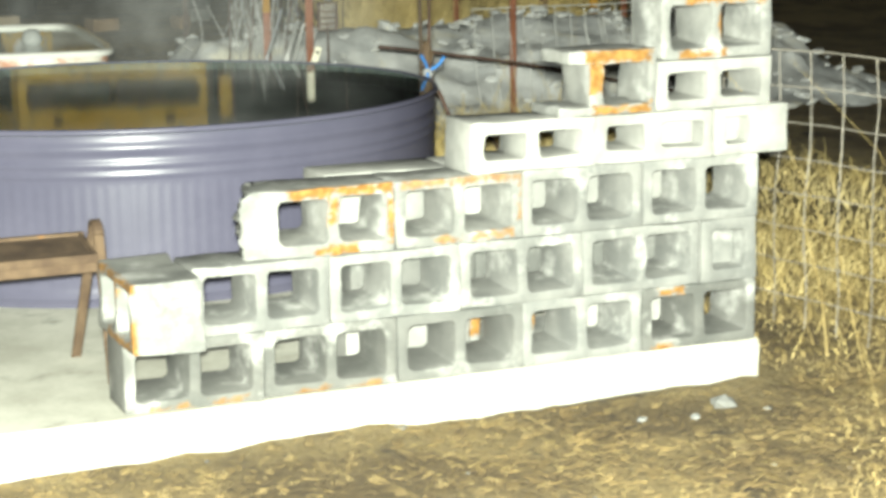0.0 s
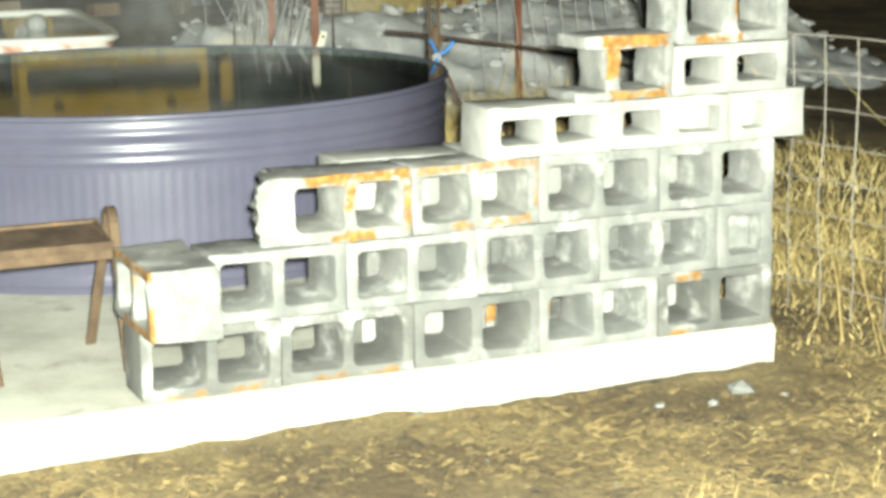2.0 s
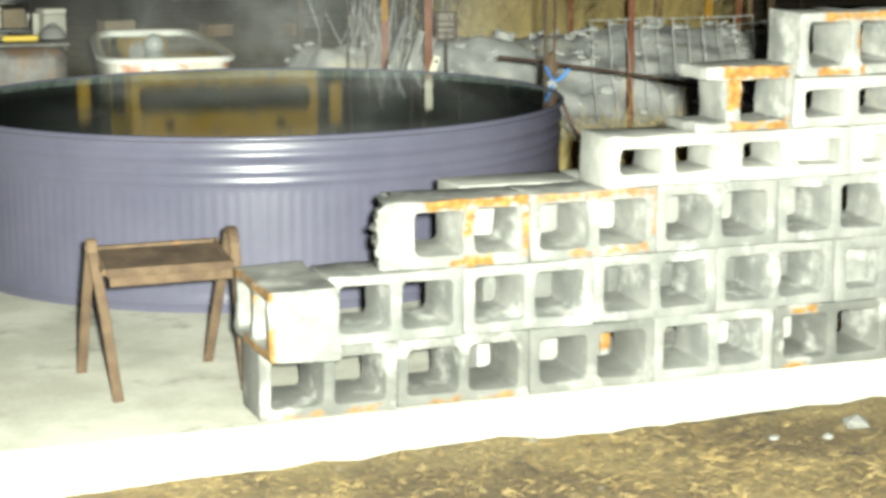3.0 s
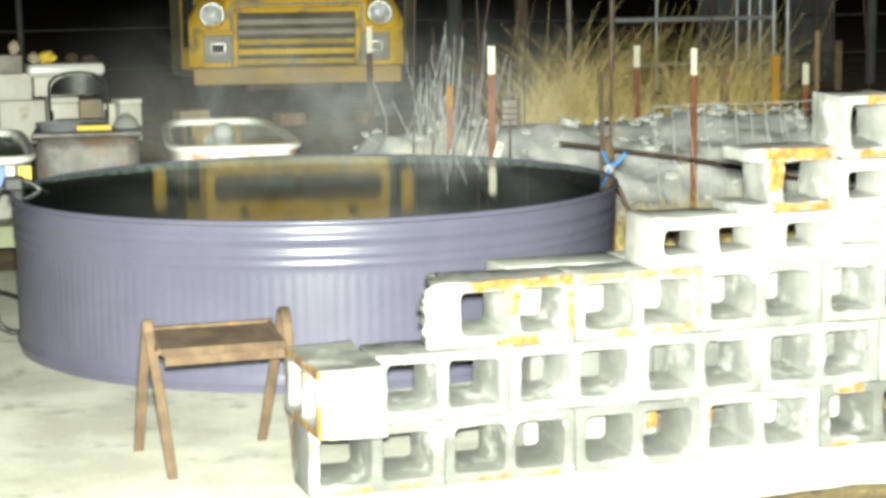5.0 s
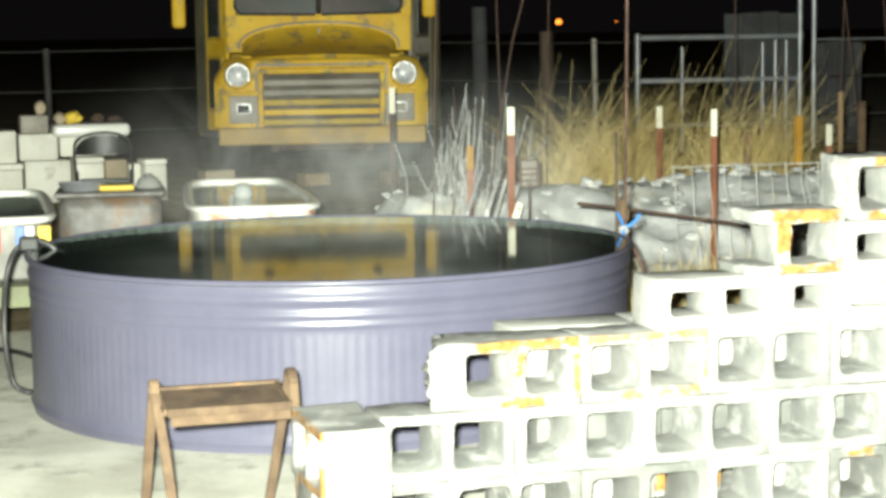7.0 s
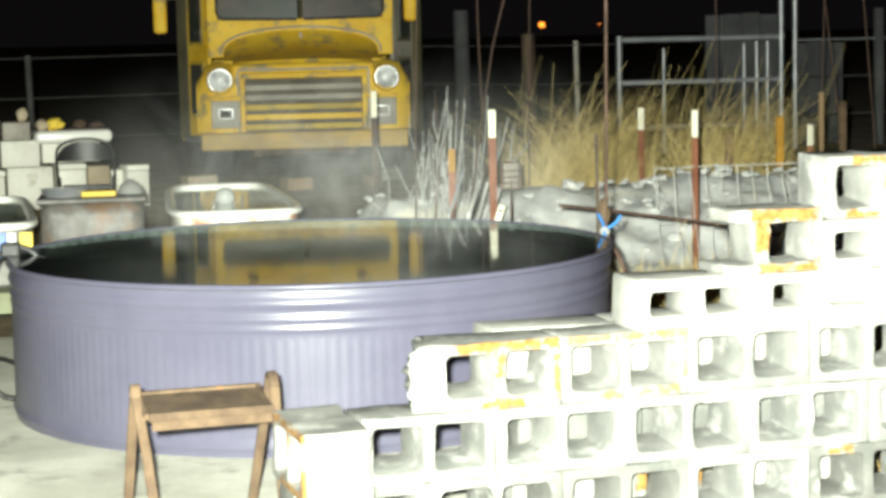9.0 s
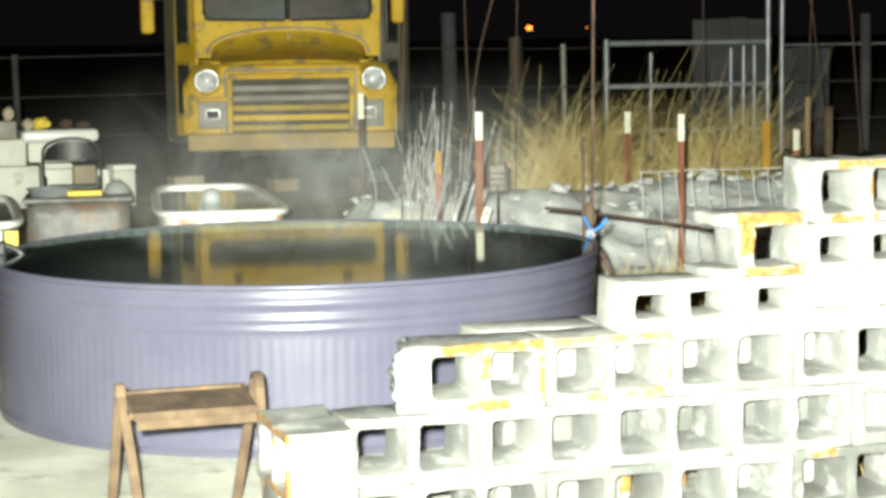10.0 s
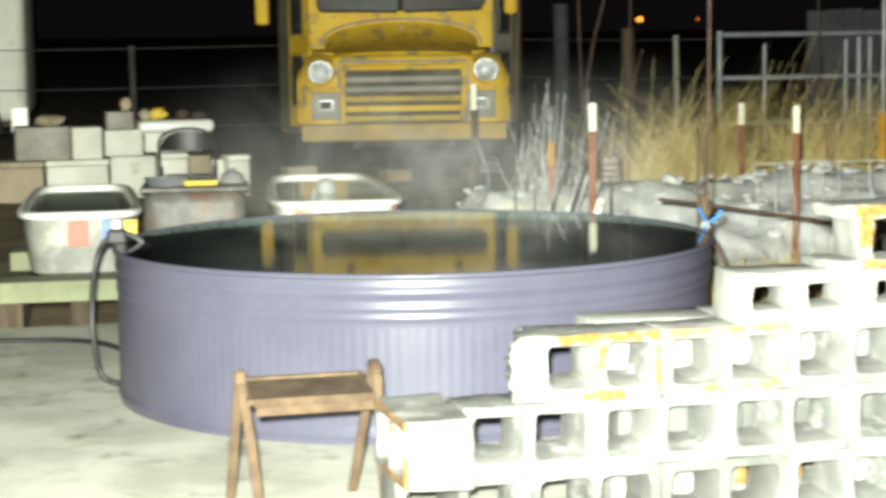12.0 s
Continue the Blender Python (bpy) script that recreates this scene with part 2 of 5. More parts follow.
m_, t_, p_ = nodes_of("still_water")
p_.inputs["Base Color"].default_value = (0.70, 0.82, 0.76, 1)
p_.inputs["Transmission Weight"].default_value = 1.0
p_.inputs["Roughness"].default_value = 0.045
p_.inputs["IOR"].default_value = 1.33
p_.inputs["Specular IOR Level"].default_value = 0.5
bump(t_, p_, fbm(t_, 5, 2, 0.5, 0.2, 0.8), 0.02, 0.003)
WATER = m_
m_, t_, p_ = nodes_of("distant_lamp")
p_.inputs["Base Color"].default_value = (0, 0, 0, 1)
p_.inputs["Emission Color"].default_value = (1.0, 0.28, 0.03, 1)
p_.inputs["Emission Strength"].default_value = 3.0
LAMP_GLOW = m_
LAMP_DIM = m_.copy()
LAMP_DIM.name = "dim_distant_lamp"
LAMP_DIM.node_tree.nodes["Principled BSDF"].inputs["Emission Strength"].default_value = 0.7

# ---- mesh helpers ----


def part(name, bm, material, parent=None, label="", smooth=False, m=None):
    me = bpy.data.meshes.new(name)
    bmesh.ops.recalc_face_normals(bm, faces=bm.faces[:])
    if material is WATER:
        for f in bm.faces:
            if f.normal.z < 0:
                f.normal_flip()
    bm.to_mesh(me)
    bm.free()
    me.materials.append(material)
    if smooth:
        me.polygons.foreach_set("use_smooth", [True] * len(me.polygons))
        me.set_sharp_from_angle(angle=radians(40))
    ob = new(name, me)
    if parent:
        ob.parent = parent
    if m is not None:
        ob.matrix_local = m
    if label:
        tagged(ob, label)
    return ob


def thing(name, label, category, m=None, group="", kind=""):
    ob = tagged(new(name), label, category, group, kind)
    ob.empty_display_size = 0.1
    if m is not None:
        ob.matrix_world = m
    return ob


def box(bm, x0, y0, z0, x1, y1, z1, bevel=0.0, seg=2):
    vs = bmesh.ops.create_cube(bm, size=1)["verts"]
    for v in vs:
        v.co = Vector((x0 + (v.co.x + 0.5) * (x1 - x0), y0 + (v.co.y + 0.5) * (y1 - y0), z0 + (v.co.z + 0.5) * (z1 - z0)))
    if bevel:
        es = list({e for v in vs for e in v.link_edges})
        bmesh.ops.bevel(bm, geom=es, offset=bevel, segments=seg, affect="EDGES", profile=0.5)
    return bm


def boxed(*a, **k):
    return box(bmesh.new(), *a, **k)


def tube(bm, pts, r, seg=8, r_end=None, cap=True):
    """A round bar through the points, tapering from r to r_end."""
    pts = [Vector(p) for p in pts]
    rings, n = [], len(pts)
    up = Vector((0.13, 0.31, 0.94)).normalized()
    for i, p in enumerate(pts):
        d = (pts[min(i + 1, n - 1)] - pts[max(i - 1, 0)]).normalized()
        a = d.cross(up)
        a = a.normalized() if a.length > 0.05 else d.cross(Vector((1, 0, 0))).normalized()
        b = d.cross(a)
        rr = r if r_end is None else r + (r_end - r) * i / max(n - 1, 1)
        rings.append([bm.verts.new(p + rr * (math.cos(2 * math.pi * k / seg) * a + math.sin(2 * math.pi * k / seg) * b)) for k in range(seg)])
    for u, w in zip(rings, rings[1:]):
        for k in range(seg):
            bm.faces.new((u[k], u[(k + 1) % seg], w[(k + 1) % seg], w[k]))
    if cap and seg > 2:
        bm.faces.new(rings[0][::-1])
        bm.faces.new(rings[-1])
    return bm


def tubed(pts, r, seg=8, r_end=None):
    return tube(bmesh.new(), pts, r, seg, r_end)


def lathe(profile, segs, wobble=None, closed=False):
    """Turns (radius, z) rows about z; wobble(angle, z) adds to the radius."""
    bm = bmesh.new()
    rows = []
    for r, z in profile:
        rows.append([bm.verts.new(((r + (wobble(2 * math.pi * k / segs, z) if wobble else 0)) * math.cos(2 * math.pi * k / segs),
                                   (r + (wobble(2 * math.pi * k / segs, z) if wobble else 0)) * math.sin(2 * math.pi * k / segs), z)) for k in range(segs)])
    for u, w in zip(rows, rows[1:]):
        for k in range(segs):
            bm.faces.new((u[k], u[(k + 1) % segs], w[(k + 1) % segs], w[k]))
    return bm


def disc(r, z, segs=64):
    bm = bmesh.new()
    bmesh.ops.create_circle(bm, cap_ends=True, segments=segs, radius=r, matrix=Matrix.Translation((0, 0, z)))
    return bm


def smoothstep(a, b, x):
    s = min(1, max(0, (x - a) / (b - a)))
    return s * s * (3 - 2 * s)


def ground_z(x, y):
    """Height of the dirt: level round the slab, rising gently behind it."""
    z = -0.13 + 0.12 * smoothstep(4.9, 8.5, y) + 0.22 * smoothstep(8.5, 12.5, y) + 0.02 * smoothstep(0.4, -0.8, y) + (0.012 * noise.noise((x * 2.3, 4.0, 1.0)) + 0.012 * noise.noise((x * 9.0, 4.0, 1.0))) * smoothstep(-0.30, -0.04, y) * smoothstep(0.3, 0.0, y)
    k = 1 - smoothstep(40, 60, max(abs(x), abs(y)))
    return z + k * (0.018 * noise.noise((x * 1.1, y * 1.1, 0)) + 0.010 * noise.noise((x * 5, y * 5, 3)) * (1 if y < 9 else 0.4))


# ---- ground and slab ----


def spaced(lo, hi, fine_lo, fine_hi, step):
    a = list(np.arange(fine_lo, fine_hi + 1e-6, step))
    s, v = step, fine_hi
    while v < hi:
        s *= 1.35
        v += s
        a.append(min(v, hi))
    s, v = step, fine_lo
    while v > lo:
        s *= 1.35
        v -= s
        a.insert(0, max(v, lo))
    return a


def build_ground():
    xs, ys = spaced(-900, 900, -2.0, 4.0, 0.06), spaced(-900, 1500, -2.2, 9.0, 0.06)
    verts = []
    for y in ys:
        for x in xs:
            z = ground_z(x, y)
            if -6.1 < x < 2.0 and 0.08 < y < 4.6:
                z = min(z, -0.2)
            verts.append((x, y, z))
    w = len(xs)
    faces = [(j * w + i, j * w + i + 1, (j + 1) * w + i + 1, (j + 1) * w + i) for j in range(len(ys) - 1) for i in range(w - 1)]
    me = bpy.data.meshes.new("ground")
    me.from_pydata(verts, [], faces)
    me.materials.append(DIRT)
    me.polygons.foreach_set("use_smooth", [True] * len(me.polygons))
    tagged(new("ground", me), "bare brown dirt littered with straw", "ground", kind="structure")


build_ground()


def build_slab():
    bm = bmesh.new()
    n = 90
    x0, x1, y1 = -6.0, 2.02, 4.65
    front = []
    for i in range(n + 1):
        x = x0 + (x1 - x0) * i / n
        y = -0.045 + 0.05 * smoothstep(-0.2, 2.0, x) + 0.012 * noise.noise((x * 3, 0, 5))
        front.append((x, y))
    rows = [[bm.verts.new((x, y + 0.02 + 0.01 * noise.noise((x * 6, 2, 1)), -0.22)) for x, y in front],
            [bm.verts.new((x, y + 0.004 * noise.noise((x * 9, 1, 1)), -0.022)) for x, y in front],
            [bm.verts.new((x, y + 0.018, -0.002)) for x, y in front],
            [bm.verts.new((x, y + 0.04, 0)) for x, y in front],
            [bm.verts.new((x, y1 - 0.02, 0)) for x, y in front],
            [bm.verts.new((x, y1, -0.02)) for x, y in front],
            [bm.verts.new((x, y1, -0.22)) for x, y in front]]
    for u, w in zip(rows, rows[1:]):
        for k in range(n):
            bm.faces.new((u[k], u[k + 1], w[k + 1], w[k]))
    for k in (0, n):
        bm.faces.new([r[k] for r in rows])
    ob = part("concrete_slab", bm, SLAB, smooth=True)
    tagged(ob, "pale rough concrete slab under the round tank", "slab", kind="structure")


build_slab()

# ---- dry-stacked concrete block wall ----


def rounded_loop(x0, z0, x1, z1, r):
    """16 points round a rounded rectangle, starting at the lower left corner, three between corners."""
    pts = []
    cs = [(x0, z0, 1, 1), (x1, z0, -1, 1), (x1, z1, -1, -1), (x0, z1, 1, -1)]
    for i, (cx, cz, sx, sz) in enumerate(cs):
        nx, nz, tx, tz = cs[(i + 1) % 4]
        k = r * 0.29
        pts.append((cx + sx * k, cz + sz * k))
        for f in (0, 0.5, 1):
            ax = cx + sx * r if i in (0, 2) else cx
            az = cz if i in (0, 2) else cz + sz * r
            bx = nx + tx * r if i in (0, 2) else nx
            bz = nz if i in (0, 2) else nz + tz * r
            pts.append((ax + (bx - ax) * f, az + (bz - az) * f))
    return pts


def rect_loop(x0, z0, x1, z1):
    cs = [(x0, z0), (x1, z0), (x1, z1), (x0, z1)]
    pts = []
    for i, (cx, cz) in enumerate(cs):
        nx, nz = cs[(i + 1) % 4]
        for f in (0, 0.12, 0.5, 0.88):
            pts.append((cx + (nx - cx) * f, cz + (nz - cz) * f))
    return pts


def block_mesh(length, high, deep, cores, taper=0.011, seed=0, closed=(), worn=0.005):
    """A hollow block with its cores running front to back: origin at the lower left front edge."""
    bm = bmesh.new()
    cuts = [0] + [(cores[i][2] + cores[i + 1][0]) / 2 for i in range(len(cores) - 1)] + [length]
    for i, (a, b, c, d) in enumerate(cores):
        loops = []
        for y, s in ((0.0, 0.0), (deep, taper)):
            outer = [bm.verts.new((x, y, z)) for x, z in rect_loop(cuts[i], 0, cuts[i + 1], high)]
            inner = [bm.verts.new((x, y, z)) for x, z in rounded_loop(a + s, b + s, c - s, d - s, min(0.015, (d - b) * 0.15))]
            for k in range(16):
                bm.faces.new((outer[k], outer[(k + 1) % 16], inner[(k + 1) % 16], inner[k]))
            loops.append((outer, inner))
        (o0, n0), (o1, n1) = loops
        for k in range(16):
            bm.faces.new((n0[k], n0[(k + 1) % 16], n1[(k + 1) % 16], n1[k]))
            side = k // 4
            if side in (0, 2) or (side == 1 and i == len(cores) - 1) or (side == 3 and i == 0):
                bm.faces.new((o0[k], o0[(k + 1) % 16], o1[(k + 1) % 16], o1[k]))
        if i in closed:
            plug = [bm.verts.new((v.co.x, deep * 0.35, v.co.z)) for v in n0]
            bm.faces.new(plug)
    bmesh.ops.remove_doubles(bm, verts=bm.verts[:], dist=0.0005)
    bmesh.ops.recalc_face_normals(bm, faces=bm.faces[:])
    rim = [e for e in bm.edges if len(e.link_faces) == 2 and e.calc_face_angle(0) > 0.7]
    bmesh.ops.bevel(bm, geom=rim, offset=0.0035, segments=2, affect="EDGES", profile=0.5)
    for v in bm.verts:
        q = v.co * 17 + Vector((seed * 7.1, 0, 0))
        v.co += Vector((noise.noise(q), noise.noise(q + Vector((9, 0, 0))), noise.noise(q + Vector((0, 9, 0))))) * worn
        q = v.co * 60 + Vector((seed * 3.3, 5, 0))
        chip = max(0.0, noise.noise(q) - 0.25)
        v.co += (Vector((length / 2, deep / 2, high / 2)) - v.co).normalized() * chip * worn * 2.2
    return bm


def finer(ob, inside):
    """Cuts the faces of one end of a block finely enough to be broken."""
    bm = bmesh.new()
    bm.from_mesh(ob.data)
    es = [e for e in bm.edges if all(inside(v.co.x) for v in e.verts) and e.calc_length() > 0.02]
    bmesh.ops.subdivide_edges(bm, edges=es, cuts=5, use_grid_fill=True)
    bm.to_mesh(ob.data)
    bm.free()
    ob.data.polygons.foreach_set("use_smooth", [True] * len(ob.data.polygons))


def broken_end(ob):
    """Knock the near left corner off a block, leaving a ragged bulging face."""
    finer(ob, lambda x: x < 0.03)
    for v in ob.data.vertices:
        x, y, z = v.co
        if x < 0.075:
            k = (0.075 - x) * 0.22 * smoothstep(0.15, 0.0, y)
            v.co.y += k + 0.012 * noise.noise((x * 30, y * 30, z * 40))
            v.co.x += (0.30 * y - 0.032 + 0.022 * noise.noise((z * 26, y * 14, 7))) * smoothstep(0.06, 0.0, x)
            v.co.x -= 0.026 * math.sin(math.pi * min(1.0, max(0.0, z / 0.194))) * smoothstep(0.05, 0.0, x)
            v.co.x += (0.020 * noise.noise((z * 45, y * 40, 2)) + 0.008 * noise.noise((z * 110, y * 90, 4))) * smoothstep(0.04, 0.0, x)


def rough_end(ob, length):
    """Leave the far end of a block split and lumpy, with its corners worn round."""
    finer(ob, lambda x: x > length - 0.03)
    for v in ob.data.vertices:
        x, y, z = v.co
        e = smoothstep(length - 0.05, length, x)
        corner = max(smoothstep(0.15, 0.194, z), smoothstep(0.05, 0.0, y) * 0.8, smoothstep(0.16, 0.194, y) * 0.4)
        v.co.x += e * (0.014 * noise.noise((y * 22, z * 22, 3)) + 0.007 * noise.noise((y * 70, z * 70, 5)) - 0.022 * corner * corner)


def two_cores(length, high, top=0.030, side=0.031, web=0.032):
    m = length / 2
    return [(side, top, m - web / 2, high - top), (m + web / 2, top, length - side, high - top)]


def block(wall, x, y, z, length=0.397, high=0.194, deep=0.194, material=None, cores=None, seed=0, turn=0.0, closed=(), label="", worn=0.005):
    bm = block_mesh(length, high, deep, cores or two_cores(length, high), seed=seed, closed=closed, worn=worn, taper=0.017 if high > 0.16 else 0.002)
    return part("block", bm, material or BLOCK, wall, label, m=pose(x, y, z, 0, 0, turn), smooth=True)


def build_wall():
    wall = thing("block_wall", "stepped dry-stacked wall of grey rust-stained concrete blocks", "wall", kind="structure")
    h = 0.196
    rng = random.Random(4)
    low = [BLOCK_DARK_RUST, BLOCK_DARK_RUST, BLOCK_DARK, BLOCK, BLOCK_DARK_SPOTS]
    for i in range(5):
        block(wall, 0.002 + 0.4 * i, rng.uniform(-0.004, 0.006), 0.001, material=low[i], seed=i, turn=rng.uniform(-0.5, 0.5))
    # second course: a block turned crosswise, four along, one half block whose core is blind
    cross = block(wall, 0.0, 0.247, h, material=END_RUST, seed=9, turn=-90, label="block turned crosswise with a rusty core face", worn=0.009)
    rough_end(cross, 0.397)
    for i, m in enumerate((BLOCK, BLOCK, BLOCK, BLOCK)):
        block(wall, 0.202 + 0.4 * i, rng.uniform(-0.004, 0.006), h, material=m, seed=10 + i, turn=rng.uniform(-0.6, 0.6))
    block(wall, 1.803, 0.002, h, length=0.194, cores=[(0.04, 0.035, 0.155, 0.16)], closed=(0,), seed=20)
    for i, m in enumerate((BLOCK_RUST, BLOCK_RUST_LITTLE, BLOCK, BLOCK)):
        b = block(wall, 0.402 + 0.4 * i, rng.uniform(-0.006, 0.004), 2 * h, material=m, seed=30 + i, turn=rng.uniform(-0.6, 0.6), worn=0.006 if i == 0 else 0.004,
                  cores=[(0.055, 0.034, 0.199, 0.163), (0.233, 0.034, 0.380, 0.163)] if i == 0 else None)
        if i == 0:
            broken_end(b)
    # second row of blocks close behind the first, laid with their cores upright
    for c, (x0, n) in enumerate(((0.72, 3), (0.74, 3), (0.66, 3))):
        for i in range(n):
            m = (BLOCK_PALE, BLOCK_DARK, BLOCK_DARK)[c]
            if c == 0 and i == 1:
                block(wall, x0 + 0.4 * i, 0.206, h * c + 0.001, material=BLOCK_BEHIND_RUST, seed=70)
                continue
            ln = 0.397
            if c == 2:
                bm = boxed(0, 0, 0, ln, 0.19, 0.193, 0.007, 2)
                for v in bm.verts:
                    v.co += Vector((noise.noise(v.co * 19), noise.noise(v.co * 17 + Vector((4, 0, 0))), noise.noise(v.co * 23))) * 0.005
                part("block", bm, BLOCK_PALE, wall, "pale solid-topped block", smooth=True, m=pose(x0 + 0.4 * i, 0.206 + 0.004 * (i % 2), h * c + 0.003, 0, 0, rng.uniform(-0.8, 0.8)))
                continue
            bm = block_mesh(ln, 0.194, 0.194, two_cores(ln, 0.194), seed=60 + 5 * c + i)
            part("block", bm, m, wall, "", smooth=True, m=pose(x0 + 0.4 * i, 0.400 + 0.004 * ((i + c) % 2), h * c + 0.001, 90, 0, rng.uniform(-0.6, 0.6)))
    # fourth course: thinner pale blocks with small cores
    thin = 0.146
    for i, (x, c) in enumerate(((1.036, [(0.043, 0.036, 0.177, 0.112), (0.217, 0.036, 0.359, 0.112)]), (1.436, [(0.039, 0.036, 0.168, 0.112), (0.225, 0.036, 0.370, 0.112)]))):
        block(wall, x, -0.006, 3 * h + 0.001, high=thin, material=BLOCK_PALE, cores=c, seed=40 + i, closed=() if i == 0 else (1,), worn=0.007)
    block(wall, 1.836, -0.012, 3 * h + 0.001, length=0.257, high=thin, material=BLOCK_PALE,
          cores=[(0.040, 0.035, 0.125, 0.115)], closed=(0,), seed=45, label="pale block overhanging the end of the wall")
    z5 = 3 * h + thin + 0.002
    # open-ended block with one cell missing its outer wall
    bm = bmesh.new()
    box(bm, 0.0, 0.0, 0.152, 0.292, 0.194, 0.19, 0.006)
    box(bm, -0.03, 0.0, 0.0, 0.292, 0.194, 0.030, 0.006)
    box(bm, 0.072, 0.004, 0.026, 0.118, 0.19, 0.156, 0.004)
    box(bm, 0.262, 0.004, 0.026, 0.290, 0.19, 0.156, 0.004)
    bmesh.ops.subdivide_edges(bm, edges=[e for e in bm.edges if e.calc_length() > 0.06], cuts=4, use_grid_fill=True)
    for v in bm.verts:
        v.co += Vector((noise.noise(v.co * 21), 0.5 * noise.noise(v.co * 31), noise.noise(v.co * 23))) * 0.008
    part("block", bm, BLOCK_RUST_OPEN, wall, "broken open-ended block with orange rust", m=pose(1.342, -0.02, z5), smooth=True)
    block(wall, 1.640, -0.006, z5, high=0.146, material=BLOCK_PALE,
          cores=[(0.038, 0.030, 0.175, 0.110), (0.222, 0.030, 0.363, 0.110)], seed=50)
    block(wall, 1.658, 0.0, z5 + 0.149, length=0.378, high=0.19, material=BLOCK_RUST_TOP, seed=55, worn=0.006)


build_wall()

# ---- round stock tank full of dark water ----
TX, TY, TR, TH = 0.647, 2.490, 1.222, 0.614


def build_tank():
    tank = thing("stock_tank", "round lavender-painted ribbed metal stock tank brimming with dark water", "tank", pose(TX, TY, 0))
    ribs = 188

    def flute(a, z):
        return 0.00045 * math.cos(ribs * a) * smoothstep(0.07, 0.10, z) * smoothstep(0.435, 0.405, z)

    def outside(z):
        r = TR - 0.012
        for zc, amp, w in ((0.545, 0.009, 0.020), (0.490, 0.006, 0.014), (0.455, 0.005, 0.011), (0.035, 0.010, 0.016)):
            r += amp * math.exp(-((z - zc) / w) ** 2)
        return r

    zs = [0.001, 0.012, 0.022, 0.035, 0.048, 0.06, 0.075, 0.085, 0.10, 0.2, 0.3, 0.405, 0.418, 0.435] + [0.44 + 0.006 * i for i in range(26)]
    part("tank_wall", lathe([(outside(z), z) for z in zs], ribs * 6, flute), TANK, tank, smooth=True)
    rim = [(TR - 0.006 + 0.011 * math.cos(a), TH - 0.011 + 0.011 * math.sin(a)) for a in np.linspace(-math.pi * 0.6, math.pi * 1.1, 13)]
    part("rolled_rim", lathe(rim, 240), TANK, tank, smooth=True)
    inner = [(outside(z) - 0.010, z) for z in (0.606, 0.592, 0.57, 0.53, 0.50, 0.45, 0.42, 0.40, 0.3, 0.05)]
    part("inner_wall", lathe(inner, ribs * 4, lambda a, z: 0.005 * math.cos(ribs * 0.5 * a) * smoothstep(0.600, 0.580, z)), TANK_IN, tank, smooth=True)
    part("tank_floor", disc(TR - 0.02, 0.03, 128), TANK_IN, tank)
    w = part("tank_water", disc(TR - 0.014, 0.608, 160), WATER)
    w.location = (TX, TY, 0)
    w.visible_shadow = False
    tagged(w, "still dark water mirroring the bus", "water", kind="structure")


build_tank()


def build_stool():
    s = thing("step_stool", "rusty bare-metal step stool standing on the slab", "stool")
    def bar(name, pts, w=0.030, d=0.014):
        bm = bmesh.new()
        rows = []
        for i, p in enumerate(pts):
            p = Vector(p)
            t = (Vector(pts[min(i + 1, len(pts) - 1)]) - Vector(pts[max(i - 1, 0)])).normalized()
            a = Vector((1, 0, 0))
            b = t.cross(a).normalized()
            rows.append([bm.verts.new(p + a * sx * w / 2 + b * sy * d / 2) for sx, sy in ((-1, -1), (1, -1), (1, 1), (-1, 1))])
        for u, v in zip(rows, rows[1:]):
            for k in range(4):
                bm.faces.new((u[k], u[(k + 1) % 4], v[(k + 1) % 4], v[k]))
        bm.faces.new(rows[0][::-1])
        bm.faces.new(rows[-1])
        bmesh.ops.bevel(bm, geom=bm.edges[:], offset=0.003, segments=1, affect="EDGES")
        return part(name, bm, RUST, s)
    def arch(xt, xf, xb, zt, gap):
        front = [(xf, 0.345, 0.0), (xf + (xt - xf) * 0.55, 0.43, zt * 0.55), (xt, 0.515 - gap, zt - 0.04)]
        back = [(xb, 0.72, 0.0), (xb + (xt - xb) * 0.55, 0.62, zt * 0.55), (xt, 0.545 + gap, zt - 0.04)]
        top = [(xt, 0.515 - gap, zt - 0.041)] + [(xt, 0.53 - (0.015 + gap) * math.cos(a), zt - 0.04 + 0.035 * math.sin(a)) for a in np.linspace(0.3, 2.84, 7)] + [(xt, 0.545 + gap, zt - 0.041)]
        bar("leg", front), bar("leg", back), bar("leg_bend", top)
    arch(-0.355, -0.324, -0.368, 0.445, 0.004)
    arch(0.060, 0.050, 0.022, 0.455, 0.022)
    for nm, y, z0, z1 in (("front_rail", 0.44, 0.345, 0.372), ("back_rail", 0.625, 0.385, 0.405)):
        part(nm, boxed(-0.330, y - 0.012, z0, 0.045, y + 0.012, z1, 0.004), RUST, s)
    for x in (-0.335, 0.032):
        bm = bmesh.new()
        tube(bm, [(x, 0.44, 0.360), (x, 0.625, 0.395)], 0.011, 6)
        part("end_rail", bm, RUST, s)
    bm = boxed(-0.325, 0.45, 0.3655, 0.030, 0.615, 0.3695)
    for v in bm.verts:
        v.co.z += (v.co.y - 0.45) * 0.16
    part("tread", bm, RUST_TREAD, s, "rust-pitted sheet tread")
    # folded lip under the front of the tread
    part("front_lip", boxed(-0.322, 0.430, 0.318, 0.040, 0.437, 0.360, 0.003), RUST, s)


build_stool()


